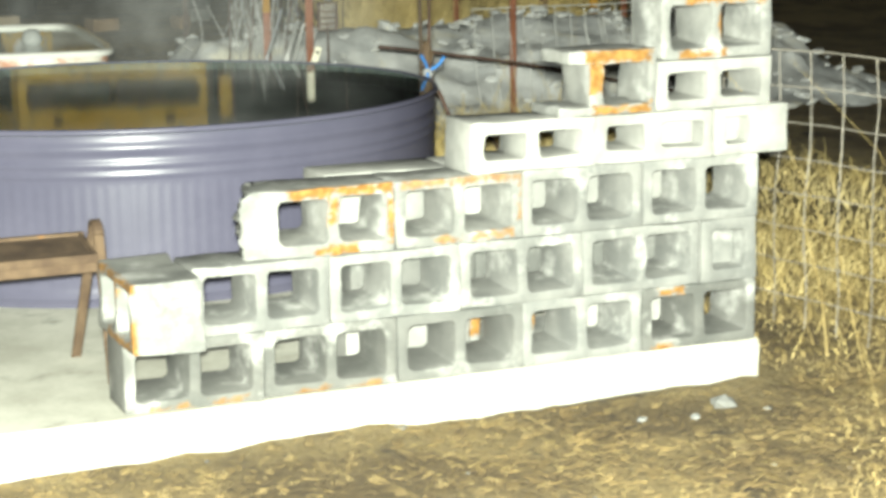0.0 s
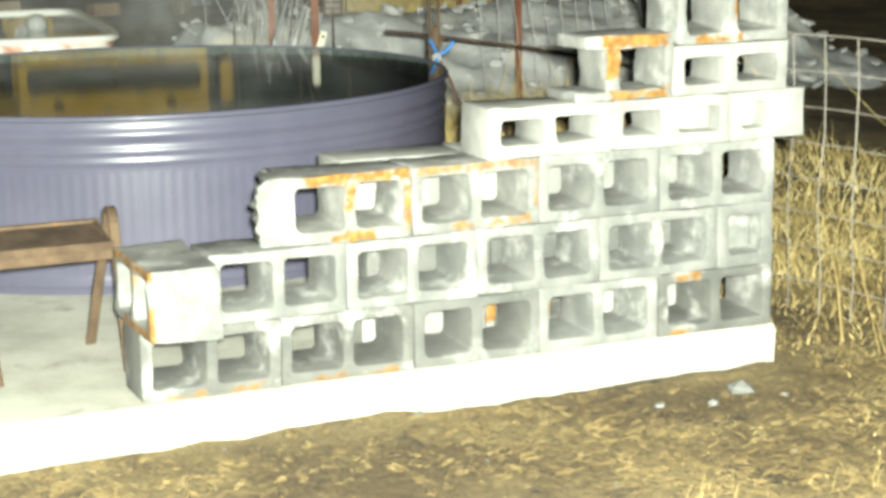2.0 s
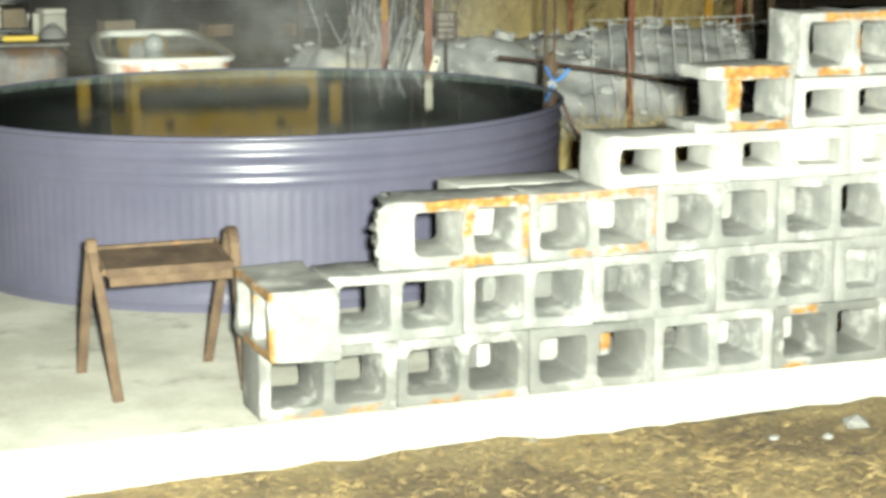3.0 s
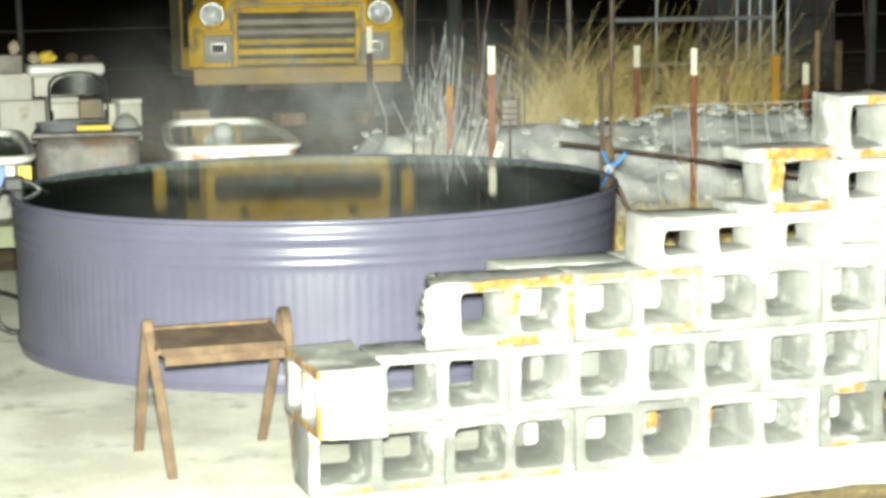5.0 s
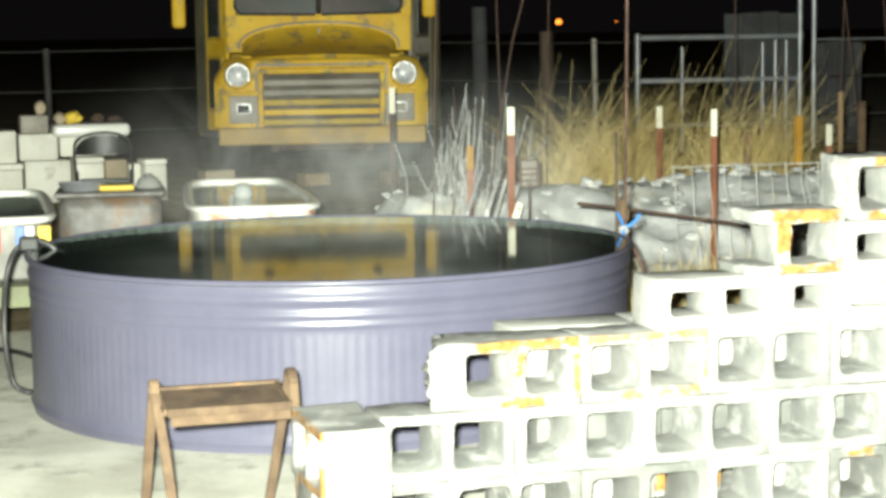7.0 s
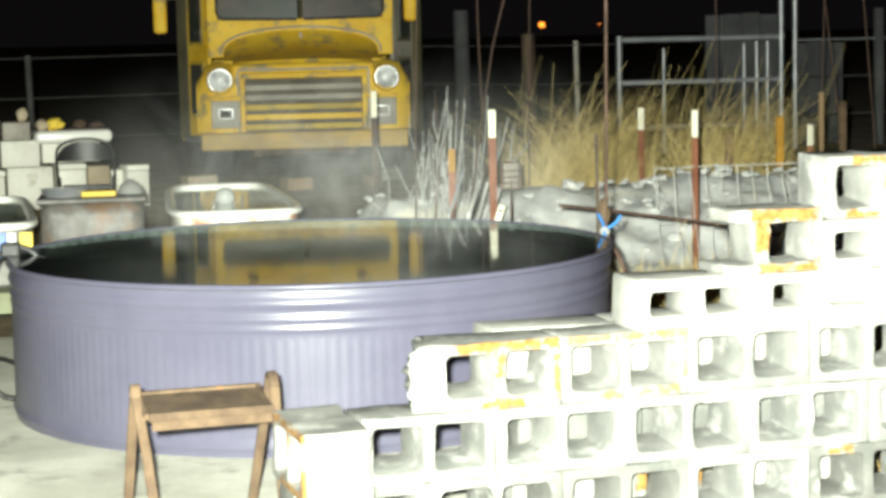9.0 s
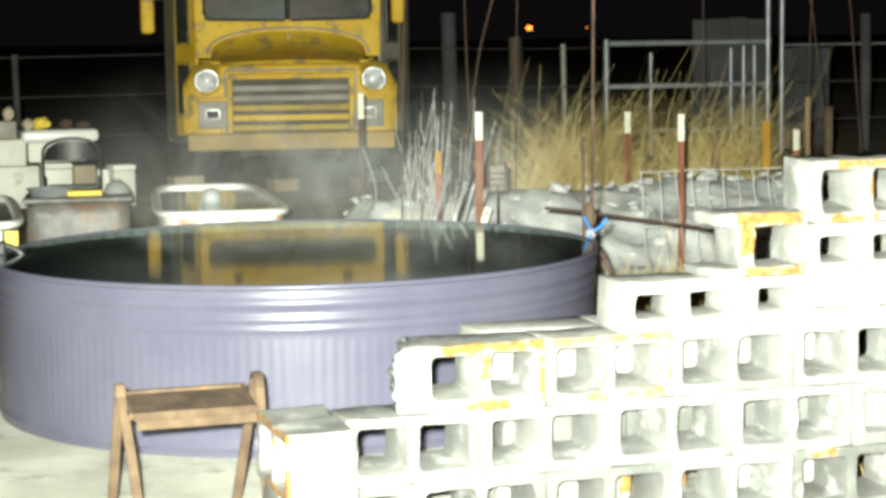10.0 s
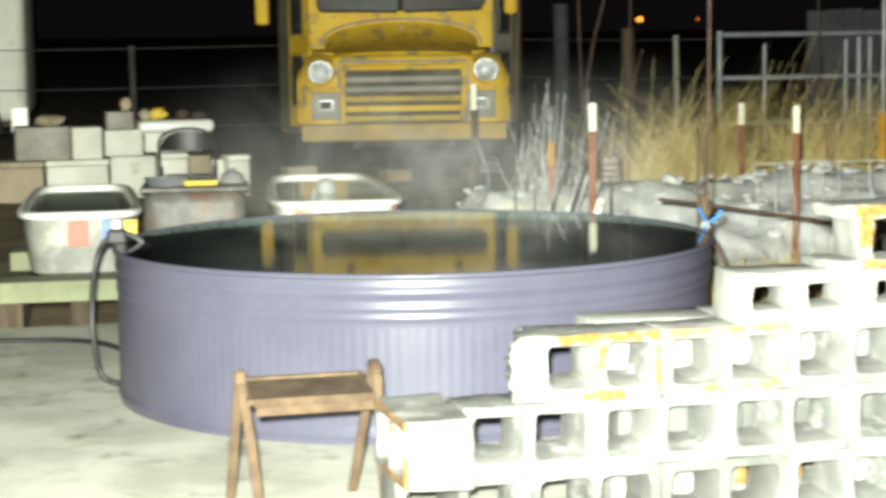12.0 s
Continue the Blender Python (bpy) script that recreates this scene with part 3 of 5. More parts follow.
# ---- water-filled bathtubs behind the tank ----
def build_tub(name, label, m, length, width, base_z, rim_z, side):
    """Local y runs along the tub, the near end at y = 0; rim_z is the top of the rolled rim."""
    t = thing(name, label, "bathtub", m)
    n = 48
    def outline(grow, z, taper=0.0):
        pts = []
        a, r = width / 2 + grow, 0.13
        y0, y1 = -grow, length + grow
        for i in range(n):
            q = 2 * math.pi * i / n
            c, s = math.cos(q), math.sin(q)
            e = 0.32
            x = a * math.copysign(abs(c) ** e, c)
            y = (y0 + y1) / 2 + (y1 - y0) / 2 * math.copysign(abs(s) ** e, s)
            k = 1 - 0.13 * taper * (y / length)
            pts.append((x * k, y, z))
        return pts
    def skin(rows):
        bm = bmesh.new()
        vs = [[bm.verts.new(p) for p in r] for r in rows]
        for u, v in zip(vs, vs[1:]):
            for k in range(n):
                bm.faces.new((u[k], u[(k + 1) % n], v[(k + 1) % n], v[k]))
        return bm, vs
    bm, vs = skin([outline(-0.09, base_z, 1), outline(-0.06, base_z + 0.02, 1), outline(-0.035, base_z + (rim_z - base_z) * 0.6, 1), outline(-0.03, rim_z - 0.03, 1)])
    bm.faces.new(vs[0])
    part("tub_body", bm, side, t, smooth=True)
    rim = [outline(-0.03 + 0.03 * math.cos(a), rim_z - 0.022 + 0.022 * math.sin(a), 1) for a in np.linspace(-0.6, math.pi + 0.5, 9)]
    bm, vs = skin(rim)
    part("rolled_rim", bm, ENAMEL, t, smooth=True)
    bm, vs = skin([outline(-0.055, rim_z - 0.02, 1), outline(-0.09, rim_z - 0.14, 1), outline(-0.12, base_z + 0.04, 1)])
    bm.faces.new(vs[-1])
    part("tub_lining", bm, ENAMEL, t, smooth=True)
    bm = bmesh.new()
    bm.faces.new([bm.verts.new(p) for p in outline(-0.050, rim_z - 0.024, 1)])
    w = part("water_surface", bm, WATER, t, "still dark water")
    w.visible_shadow = False
    return t


tub_a = build_tub("bathtub", "white enamel bathtub with rust-stained side, full of water", pose(0.81, 4.92, 0, 0, 0, -7), 2.05, 0.77, 0.05, 0.56, ENAMEL_SIDE)
for k in (-0.22, 0.22):
    for y in (0.3, 1.5):
        part("foot", boxed(k - 0.06, y, -0.15, k + 0.06, y + 0.12, 0.07, 0.01), BLOCK_DARK, tub_a)
tub_b = build_tub("bathtub", "white enamel bathtub with coloured stickers on a green plank", pose(-0.575, 4.80, 0, 0, 0, -4), 1.9, 0.68, 0.22, 0.56, TUB_GREY)
for x, w, c, nm in ((-0.01, 0.10, (0.46, 0.07, 0.035), "red_sticker"), (0.135, 0.045, (0.08, 0.16, 0.46), "blue_sticker"), (0.185, 0.045, (0.55, 0.55, 0.52), "white_sticker")):
    if w:
        part(nm, boxed(x - w / 2, 0.012, 0.38, x + w / 2, 0.03, 0.51, 0.004), plain(nm, c, 0.5), tub_b)
part("yellow_sticker", boxed(0.225, 0.010, 0.40, 0.29, 0.035, 0.51, 0.004), SPONGE, tub_b)
ball = tagged(part("glass_float", lathe([(0.058 * math.sin(q), -0.058 * math.cos(q)) for q in np.linspace(0.02, math.pi - 0.02, 17)], 32), plain("clear_glass", (0.30, 0.31, 0.30), 0.1), None, smooth=True, m=pose(0.88, 5.70, 0.566)), "clear glass ball floating in the bathtub", "float")
bench = thing("plank_bench", "pale green plank on dark timber under the bathtub", "bench", pose(-0.575, 4.80, 0, 0, 0, -4))
part("plank", boxed(-0.42, -0.10, 0.11, 0.42, 0.16, 0.218, 0.006), GREEN, bench)
part("plank", boxed(-0.42, 1.3, 0.11, 0.42, 1.56, 0.218, 0.006), GREEN, bench)
for x in (-0.36, 0.0, 0.36):
    part("timber_block", boxed(x - 0.06, -0.08, -0.16, x + 0.06, 1.5, 0.108, 0.006), DARK_WOOD, bench)

# hose over the tank's edge, lying on the slab
hz = thing("garden_hose", "black hose looped over the tank's rim onto the slab", "hose")
a = math.radians(166)
rx, ry = TX + TR * math.cos(a), TY + TR * math.sin(a)
ex, ey = math.cos(a), math.sin(a)
pts = [(rx - ex * 0.14, ry - ey * 0.14, 0.50), (rx - ex * 0.10, ry - ey * 0.10, 0.61), (rx - ex * 0.02, ry - ey * 0.02, 0.645), (rx + ex * 0.06, ry + ey * 0.06, 0.60),
       (rx + ex * 0.10, ry + ey * 0.10, 0.48), (rx + ex * 0.115, ry + ey * 0.115, 0.30), (rx + ex * 0.10, ry + ey * 0.10, 0.12), (rx + ex * 0.07, ry + ey * 0.09, 0.04),
       (rx + 0.02, ry + 0.05, 0.016), (rx + 0.12, ry + 0.5, 0.014), (rx - 0.02, ry + 1.15, 0.014), (rx - 0.5, ry + 1.36, 0.014), (rx - 1.6, ry + 1.45, 0.014), (rx - 4, ry + 1.6, 0.014)]
def curve_pts(pts, per=6):
    out = []
    P = [Vector(p) for p in pts]
    for i in range(len(P) - 1):
        p0, p1, p2, p3 = P[max(i - 1, 0)], P[i], P[i + 1], P[min(i + 2, len(P) - 1)]
        for k in range(per):
            u = k / per
            out.append(0.5 * (2 * p1 + (p2 - p0) * u + (2 * p0 - 5 * p1 + 4 * p2 - p3) * u * u + (3 * p1 - p0 - 3 * p2 + p3) * u ** 3))
    return out + [P[-1]]
part("hose", tubed(curve_pts(pts), 0.012, 8), HOSE, hz, smooth=True)
part("hose_clamp", boxed(-0.04, -0.03, -0.03, 0.04, 0.03, 0.03, 0.012), HOSE, hz, m=pose(rx, ry, 0.632, 0, 0, 166))


# ---- old school bus ----
BUS = pose(2.72, 11.70, 0.0, 0, 0, -12)


def build_bus():
    b = thing("school_bus", "old yellow school bus with faded paint and round headlights", "bus", BUS)
    zg = 0.19
    # cab and body shell, out to the roof
    def skin(rows, name, material, parent=b, smooth=True):
        bm = bmesh.new()
        vs = [[bm.verts.new(p) for p in r] for r in rows]
        for u, v in zip(vs, vs[1:]):
            for k in range(len(u) - 1):
                bm.faces.new((u[k], u[k + 1], v[k + 1], v[k]))
        return part(name, bm, material, parent, smooth=smooth)
    # body sides behind the front corner panels
    for s, nm in ((-1, "side_panel"), (1, "side_panel")):
        part(nm, boxed(min(s * 1.16, s * 1.12), 1.62, 0.52, max(s * 1.16, s * 1.12), 6.6, 2.75, 0.01), YELLOW, b)
        for k in range(5):
            y = 2.0 + 0.9 * k
            win = part("side_window", boxed(min(s * 1.163, s * 1.17), y, 1.75, max(s * 1.163, s * 1.17), y + 0.75, 2.35), DARK_GLASS, b)
        for z in (0.95, 1.35, 1.6):
            part("rub_rail", boxed(min(s * 1.161, s * 1.185), 1.65, z, max(s * 1.161, s * 1.185), 6.55, z + 0.045, 0.006), OLIVE, b)
    roof = []
    for y in (1.15, 1.25, 1.6, 6.6):
        dz = -0.10 if y < 1.2 else (-0.03 if y < 1.3 else 0)
        roof.append([(1.16 * math.cos(q), y, 2.55 + dz + 0.32 * math.sin(q)) for q in np.linspace(math.pi, 0, 17)])
    skin(roof, "roof", YELLOW)
    part("back_panel", boxed(-1.12, 6.56, 0.55, 1.12, 6.60, 2.6), YELLOW, b)
    part("body_floor", boxed(-1.12, 1.2, 0.50, 1.12, 6.55, 0.56), RUBBER, b)
    # front corners: a slanting door panel with two narrow windows one side, plain the other
    for s in (-1, 1):
        ang = math.degrees(math.atan2(0.52, 0.30)) * s
        corner = part("front_corner", boxed(-0.30, -0.02, 0.50, 0.30, 0.02, 2.55, 0.012), YELLOW if s < 0 else GREY_TRIM, b, m=pose(s * 1.01, 1.37, 0, 0, 0, ang))
        part("door_edge", boxed(min(s * 0.10, s * 0.298), -0.034, 0.52, max(s * 0.10, s * 0.298), -0.023, 2.5, 0.004), WEATHERED, corner, "bare weathered door edge")
        for z0, z1 in ((0.74, 1.27), (1.42, 1.95)):
            part("door_window" if s < 0 else "corner_window", boxed(-s * 0.09 - 0.15, -0.034, z0, -s * 0.09 + 0.15, -0.024, z1, 0.004), OLIVE if s < 0 else WEATHERED, corner)
            part("pane", boxed(-s * 0.09 - 0.115, -0.044, z0 + 0.03, -s * 0.09 + 0.115, -0.0355, z1 - 0.03, 0.003), DARK_GLASS, corner)
    # windscreen wall
    part("front_panel", boxed(-0.875, 1.09, 1.30, 0.875, 1.13, 1.66, 0.015), YELLOW, b)
    part("front_panel", boxed(-0.875, 1.09, 1.90, 0.875, 1.13, 2.62, 0.015), YELLOW, b)
    for x in (-0.83, 0.83):
        part("pillar", boxed(x - 0.05, 1.085, 1.64, x + 0.05, 1.135, 1.92, 0.01), YELLOW, b)
    part("windscreen_bar", boxed(-0.010, 1.09, 1.65, 0.010, 1.12, 1.91, 0.004), RUBBER, b)
    for s in (-1, 1):
        bm = boxed(min(s * 0.78, s * 0.022), 1.10, 1.655, max(s * 0.78, s * 0.022), 1.112, 1.905, 0.002)
        for v in bm.verts:
            v.co.y += (v.co.z - 1.655) * 0.10 + abs(v.co.x) * 0.06
        part("windscreen", bm, DARK_GLASS, b)
        part("windscreen_seal", tubed([(s * 0.03, 1.085, 1.893), (s * 0.75, 1.085, 1.890), (s * 0.79, 1.085, 1.85), (s * 0.79, 1.085, 1.72), (s * 0.74, 1.085, 1.662), (s * 0.03, 1.085, 1.650)], 0.013, 8), RUBBER, b)
    for x in (-0.52, 0.52):
        part("header_lamp", lathe([(0.001, 0.05), (0.035, 0.04), (0.05, 0.0)], 24), RUST_DARK, b, "dark dull marker lamp over the windscreen", True, pose(x, 1.088, 2.02, 90))
    # bonnet: domed, narrowing forwards
    rows = []
    for y, w, zt, ze in ((0.10, 0.60, 1.245, 1.22), (0.13, 0.66, 1.285, 1.22), (0.30, 0.69, 1.31, 1.22), (0.62, 0.71, 1.35, 1.24), (0.90, 0.72, 1.425, 1.27), (1.04, 0.73, 1.50, 1.30), (1.10, 0.735, 1.56, 1.33)):
        rows.append([(w * math.cos(q) if abs(math.cos(q)) < 0.999 else w * math.cos(q), y, ze + (zt - ze) * math.sin(q) ** 0.75) for q in np.linspace(math.pi, 0, 25)])
    skin(rows, "bonnet", YELLOW)
    part("cowl_lip", tubed([(0.76 * math.cos(q), 1.08, 1.33 + 0.25 * math.sin(q) ** 0.75) for q in np.linspace(math.pi, 0, 25)], 0.011, 8), GREY_TRIM, b, smooth=True)
    part("bonnet_badge", boxed(-0.012, 0.99, 1.455, 0.012, 1.05, 1.53, 0.006), GREY_TRIM, b)
    # nose round the grille
    part("nose_top", boxed(-0.64, 0.02, 1.15, 0.64, 0.30, 1.25, 0.035, 3), YELLOW, b, smooth=True)
    for s in (-1, 1):
        part("nose_side", boxed(min(s * 0.54, s * 0.64), 0.02, 0.62, max(s * 0.54, s * 0.64), 0.40, 1.20, 0.025, 3), YELLOW, b, smooth=True)
        part("bonnet_side", boxed(min(s * 0.62, s * 0.72), 0.25, 1.0, max(s * 0.62, s * 0.72), 1.12, 1.28, 0.02), YELLOW, b, smooth=True)
    part("grille_back", boxed(-0.54, 0.10, 0.62, 0.54, 0.18, 1.16), GRILLE_DUST, b)
    part("grille_frame", boxed(-0.56, -0.01, 1.115, 0.56, 0.05, 1.165, 0.012), YELLOW, b)
    # grey strips added as the shadow line round the grille frame
    part("grille_shadow_bar", boxed(-0.58, 0.0, 1.185, 0.58, 0.018, 1.205, 0.004), GREY_TRIM, b)
    for s in (-1, 1):
        part("grille_frame", boxed(min(s * 0.52, s * 0.57), -0.01, 0.64, max(s * 0.52, s * 0.57), 0.05, 1.12, 0.012), YELLOW, b)
        part("grille_shadow_bar", boxed(min(s * 0.573, s * 0.593), 0.0, 0.64, max(s * 0.573, s * 0.593), 0.018, 1.183, 0.004), GREY_TRIM, b)
    for k, m in enumerate((GREY_TRIM, GREY_TRIM, OLIVE, YELLOW, OLIVE)):
        z = 1.035 - 0.088 * k
        part("grille_bar", boxed(-0.52, 0.02, z - 0.028, 0.52, 0.07, z + 0.028, 0.012, 2), m, b, smooth=True)
    # wings, headlights and indicators
    for s in (-1, 1):
        rows = []
        for x in (0.60, 0.66, 0.78, 0.88, 0.94, 0.96):
            dz = -0.16 * smoothstep(0.84, 0.97, x) - 0.02 * (1 - smoothstep(0.6, 0.68, x))
            dy = 0.10 * smoothstep(0.84, 0.97, x)
            prof = [(0.04 + dy, 0.64), (0.03 + dy, 0.80), (0.02 + dy, 1.0 + dz * 0.3), (0.04 + dy, 1.16 + dz * 0.7), (0.14 + dy, 1.25 + dz), (0.35 + dy, 1.27 + dz), (0.75, 1.22 + dz), (1.05, 1.02), (1.16, 0.70)]
            rows.append([(s * x, y, z) for y, z in prof])
        rows.append([(s * 0.955, max(y, 0.12) + 0.02, min(z, 1.06) - 0.05) for y, z in prof])
        skin(rows, "wing", YELLOW)
        hl = part("headlight", lathe([(0.108, 0.06), (0.112, 0.0), (0.108, -0.012), (0.098, -0.016), (0.094, -0.006)], 40), CHROME, b, "chrome headlight ring", True, pose(s * 0.745, 0.012, 1.105, 90))
        part("lens", lathe([(0.0005, 0.030), (0.04, 0.025), (0.075, 0.012), (0.095, -0.004)], 40), LENS, hl, "round glass lens", True, pose(0, 0, 0.012))
        part("headlight_bowl", lathe([(0.13, -0.06), (0.125, 0.02), (0.112, 0.035)], 40), YELLOW, b, smooth=True, m=pose(s * 0.745, 0.03, 1.105, 90))
        ind = part("indicator", boxed(-0.075, -0.03, -0.055, 0.075, 0.0, 0.055, 0.014, 2), CHROME, b, "chrome-framed indicator lamp", True, pose(s * 0.70, 0.02, 0.81))
        part("indicator_lens", boxed(-0.052, -0.037, -0.034, 0.052, -0.031, 0.034, 0.006), RUBBER if s < 0 else GREY_TRIM, ind)
        part("indicator_plate", boxed(s * 0.70 - 0.13, 0.005, 0.68, s * 0.70 + 0.13, 0.025, 0.93, 0.01), GREY_TRIM, b)
        part("wing_ledge", boxed(s * 0.70 - 0.14, -0.03, 0.925, s * 0.70 + 0.14, 0.03, 0.965, 0.012), YELLOW, b)
        wh = part("wheel", lathe([(0.20, -0.13), (0.34, -0.13), (0.40, -0.11), (0.415, -0.06), (0.42, 0), (0.415, 0.06), (0.40, 0.11), (0.34, 0.13), (0.20, 0.13)], 40), RUBBER, b, "", True, pose(s * 0.78, 0.72, zg + 0.418, 0, 90, 0))
        part("rim", lathe([(0.001, 0.04), (0.12, 0.05), (0.20, 0.10), (0.205, 0.12)], 32), GREY_TRIM, wh, smooth=True, m=pose(0, 0, 0, 0 if s > 0 else 180, 0, 0))
        w2 = part("wheel", lathe([(0.20, -0.13), (0.34, -0.13), (0.40, -0.11), (0.42, 0), (0.40, 0.11), (0.34, 0.13), (0.20, 0.13)], 32), RUBBER, b, "", True, pose(s * 0.85, 5.2, zg + 0.418, 0, 90, 0))
        mirror = part("mirror", boxed(-0.06, -0.02, -0.20, 0.06, 0.02, 0.20, 0.035, 3), YELLOW, b, "yellow oblong mirror housing", True, pose(-1.30 if s < 0 else 1.03, 0.85, 1.74 if s < 0 else 1.81))
        part("mirror_arm", tubed([(s * 0.98, 1.25, 1.9), (-1.25 if s < 0 else 1.02, 0.88, 1.86)], 0.010, 6), GREY_TRIM, b)
    part("bumper", boxed(-0.92, -0.16, 0.49, 0.92, -0.06, 0.645, 0.02, 3), BUMPER, b, "worn flat steel bumper", True)
    for s in (-1, 1):
        part("bumper_bracket", boxed(s * 0.42 - 0.04, -0.07, 0.42, s * 0.42 + 0.04, 0.9, 0.52, 0.01), RUST_DARK, b)
    part("front_axle", tubed([(-0.75, 0.72, zg + 0.40), (0.75, 0.72, zg + 0.40)], 0.05, 10), RUST_DARK, b)
    part("chassis", boxed(-0.45, 0.2, 0.42, 0.45, 6.4, 0.52), RUST_DARK, b)


build_bus()

# ---- rubble heap, brush, grass and stakes behind the tank ----


def lump(bm, centre, size, seed, rough=0.35, sub=2):
    vs = bmesh.ops.create_icosphere(bm, subdivisions=sub, radius=1)["verts"]
    s = Vector((seed * 3.7, seed * 1.3, seed * 0.7))
    for v in vs:
        d = v.co.normalized()
        k = 1 + rough * noise.noise(d * 1.4 + s) + rough * 0.5 * noise.noise(d * 3.5 + s)
        v.co = Vector(centre) + Vector((d.x * size[0], d.y * size[1], d.z * size[2])) * k
    return bm


def heap_z(x, y):
    """Height of the rubble ridge over the dirt."""
    mid = 6.7 + 0.12 * (x - 3.0)
    across = math.exp(-((y - mid) / 1.0) ** 2)
    crest = 0.53 + 0.07 * noise.noise((x * 1.7, 3.0, 0.5)) + 0.04 * noise.noise((x * 4.0, 1.0, 2.5))
    return ground_z(x, y) + crest * across * smoothstep(1.70, 2.10, x) * smoothstep(7.4, 6.0, x)


def build_heap():
    heap = thing("rubble_heap", "heap of pale grey broken rock and crushed rubble", "rock pile")
    xs, ys = np.arange(1.0, 7.5, 0.05), np.arange(4.9, 8.8, 0.05)
    bm = bmesh.new()
    grid = [[bm.verts.new((x, y, heap_z(x, y) - 0.03 + 0.07 * noise.noise((x * 3, y * 3, 1)) + 0.030 * noise.noise((x * 9, y * 9, 4)) + 0.012 * noise.noise((x * 22, y * 22, 4)))) for x in xs] for y in ys]
    for u, w in zip(grid, grid[1:]):
        for k in range(len(u) - 1):
            if max(heap_z(v.co.x, v.co.y) - ground_z(v.co.x, v.co.y) for v in (u[k], w[k + 1])) > 0.05:
                bm.faces.new((u[k], u[k + 1], w[k + 1], w[k]))
    for v in [v for v in bm.verts if not v.link_faces]:
        bm.verts.remove(v)
    part("rubble_bed", bm, ROCK, heap, smooth=True)
    rng = random.Random(11)
    meshes = []
    for k in range(9):
        b = lump(bmesh.new(), (0, 0, 0), (1, 0.8, 0.62), k + 1, 0.5)
        me = bpy.data.meshes.new("rock")
        b.to_mesh(me)
        b.free()
        me.materials.append(ROCK)
        meshes.append(me)
    n = 0
    while n < 290:
        x, y = rng.uniform(1.7, 7.0), rng.uniform(5.3, 8.2)
        h = heap_z(x, y) - ground_z(x, y)
        if h < 0.06 and rng.random() > 0.1:
            continue
        s = rng.uniform(0.02, 0.05) if rng.random() < 0.9 else rng.uniform(0.05, 0.085)
        ob = new("rock", meshes[n % 9])
        ob.parent = heap
        ob.matrix_local = pose(x, y, heap_z(x, y) + s * 0.15, rng.uniform(-25, 25), rng.uniform(-25, 25), rng.uniform(0, 360)) @ Matrix.Diagonal((s, s, s * 0.6, 1))
        n += 1


build_heap()


def blades(name, label, count, place, material, width, bend, seed, category="dry grass", flat=False):
    """One object of many thin tapering blades; place(rng) gives the foot, length and lean."""
    rng = random.Random(seed)
    verts, faces = [], []
    for _ in range(count):
        (x, y, z), ln, az, tilt = place(rng)
        w = width * rng.uniform(0.6, 1.4)
        dx, dy = math.cos(az), math.sin(az)
        wa = rng.uniform(0, math.pi)
        wx, wy = math.cos(wa) * w, math.sin(wa) * w
        wz = w * rng.uniform(0.4, 1.0) if flat else 0.0
        base = len(verts)
        segs = 3
        for i in range(segs + 1):
            f = i / segs
            lean = tilt if flat else tilt * (0.55 + 0.45 * f) + bend * rng.uniform(0.8, 1.2) * f * f
            px, py, pz = x + dx * ln * f * math.sin(lean), y + dy * ln * f * math.sin(lean), z + ln * f * math.cos(lean)
            k = 1 - 0.75 * f
            verts += [(px - wx * k, py - wy * k, pz - wz * k), (px + wx * k, py + wy * k, pz + wz * k)]
        for i in range(segs):
            a = base + 2 * i
            faces.append((a, a + 1, a + 3, a + 2))
    me = bpy.data.meshes.new(name)
    me.from_pydata(verts, [], faces)
    me.materials.append(material)
    return tagged(new(name, me), label, category, kind="stuff")


def tall_clump(rng):
    k = rng.random()
    cx, sp, ln = ((3.80, 0.17, 0.90), (4.15, 0.17, 1.05), (4.55, 0.18, 0.72), (5.22, 0.13, 1.0), (5.5, 0.14, 0.80), (4.9, 0.5, 0.34))[0 if k < 0.16 else 1 if k < 0.42 else 2 if k < 0.56 else 3 if k < 0.78 else 4 if k < 0.90 else 5]
    off = rng.gauss(0, 1)
    x, y = cx + off * sp, rng.gauss(8.45, 0.22)
    az = rng.gauss(0.0, 0.7) if rng.random() < 0.72 else rng.gauss(3.14, 0.7)
    return (x, y, ground_z(x, y) + 0.02), ln * rng.uniform(0.35, 1.15), az, abs(rng.gauss(0.20, 0.20))


blades("grass_clump", "tall clump of dry straw-coloured grass behind the rubble", 5200, tall_clump, STRAW, 0.0028, 0.40, 3)


def stalk_place(rng):
    x = rng.choice((3.75, 4.1, 4.4, 5.1, 5.3, 5.5, 5.9)) + rng.gauss(0, 0.2)
    y = rng.gauss(8.5, 0.2)
    return (x, y, ground_z(x, y)), rng.uniform(0.9, 1.5), rng.gauss(0.1, 0.6), rng.uniform(0.05, 0.45)


blades("grass_stalks", "long seed stalks of dry grass", 80, stalk_place, STRAW, 0.0045, 0.1, 5)


def low_behind(rng):
    x, y = rng.uniform(2.12, 4.6), rng.uniform(0.9, 5.6)
    return (x, y, ground_z(x, y)), rng.uniform(0.06, 0.20), rng.uniform(0, 6.28), abs(rng.gauss(0.6, 0.35))


blades("grass_tufts", "short yellow grass at the foot of the rubble", 6500, low_behind, STRAW, 0.0032, 0.5, 6)


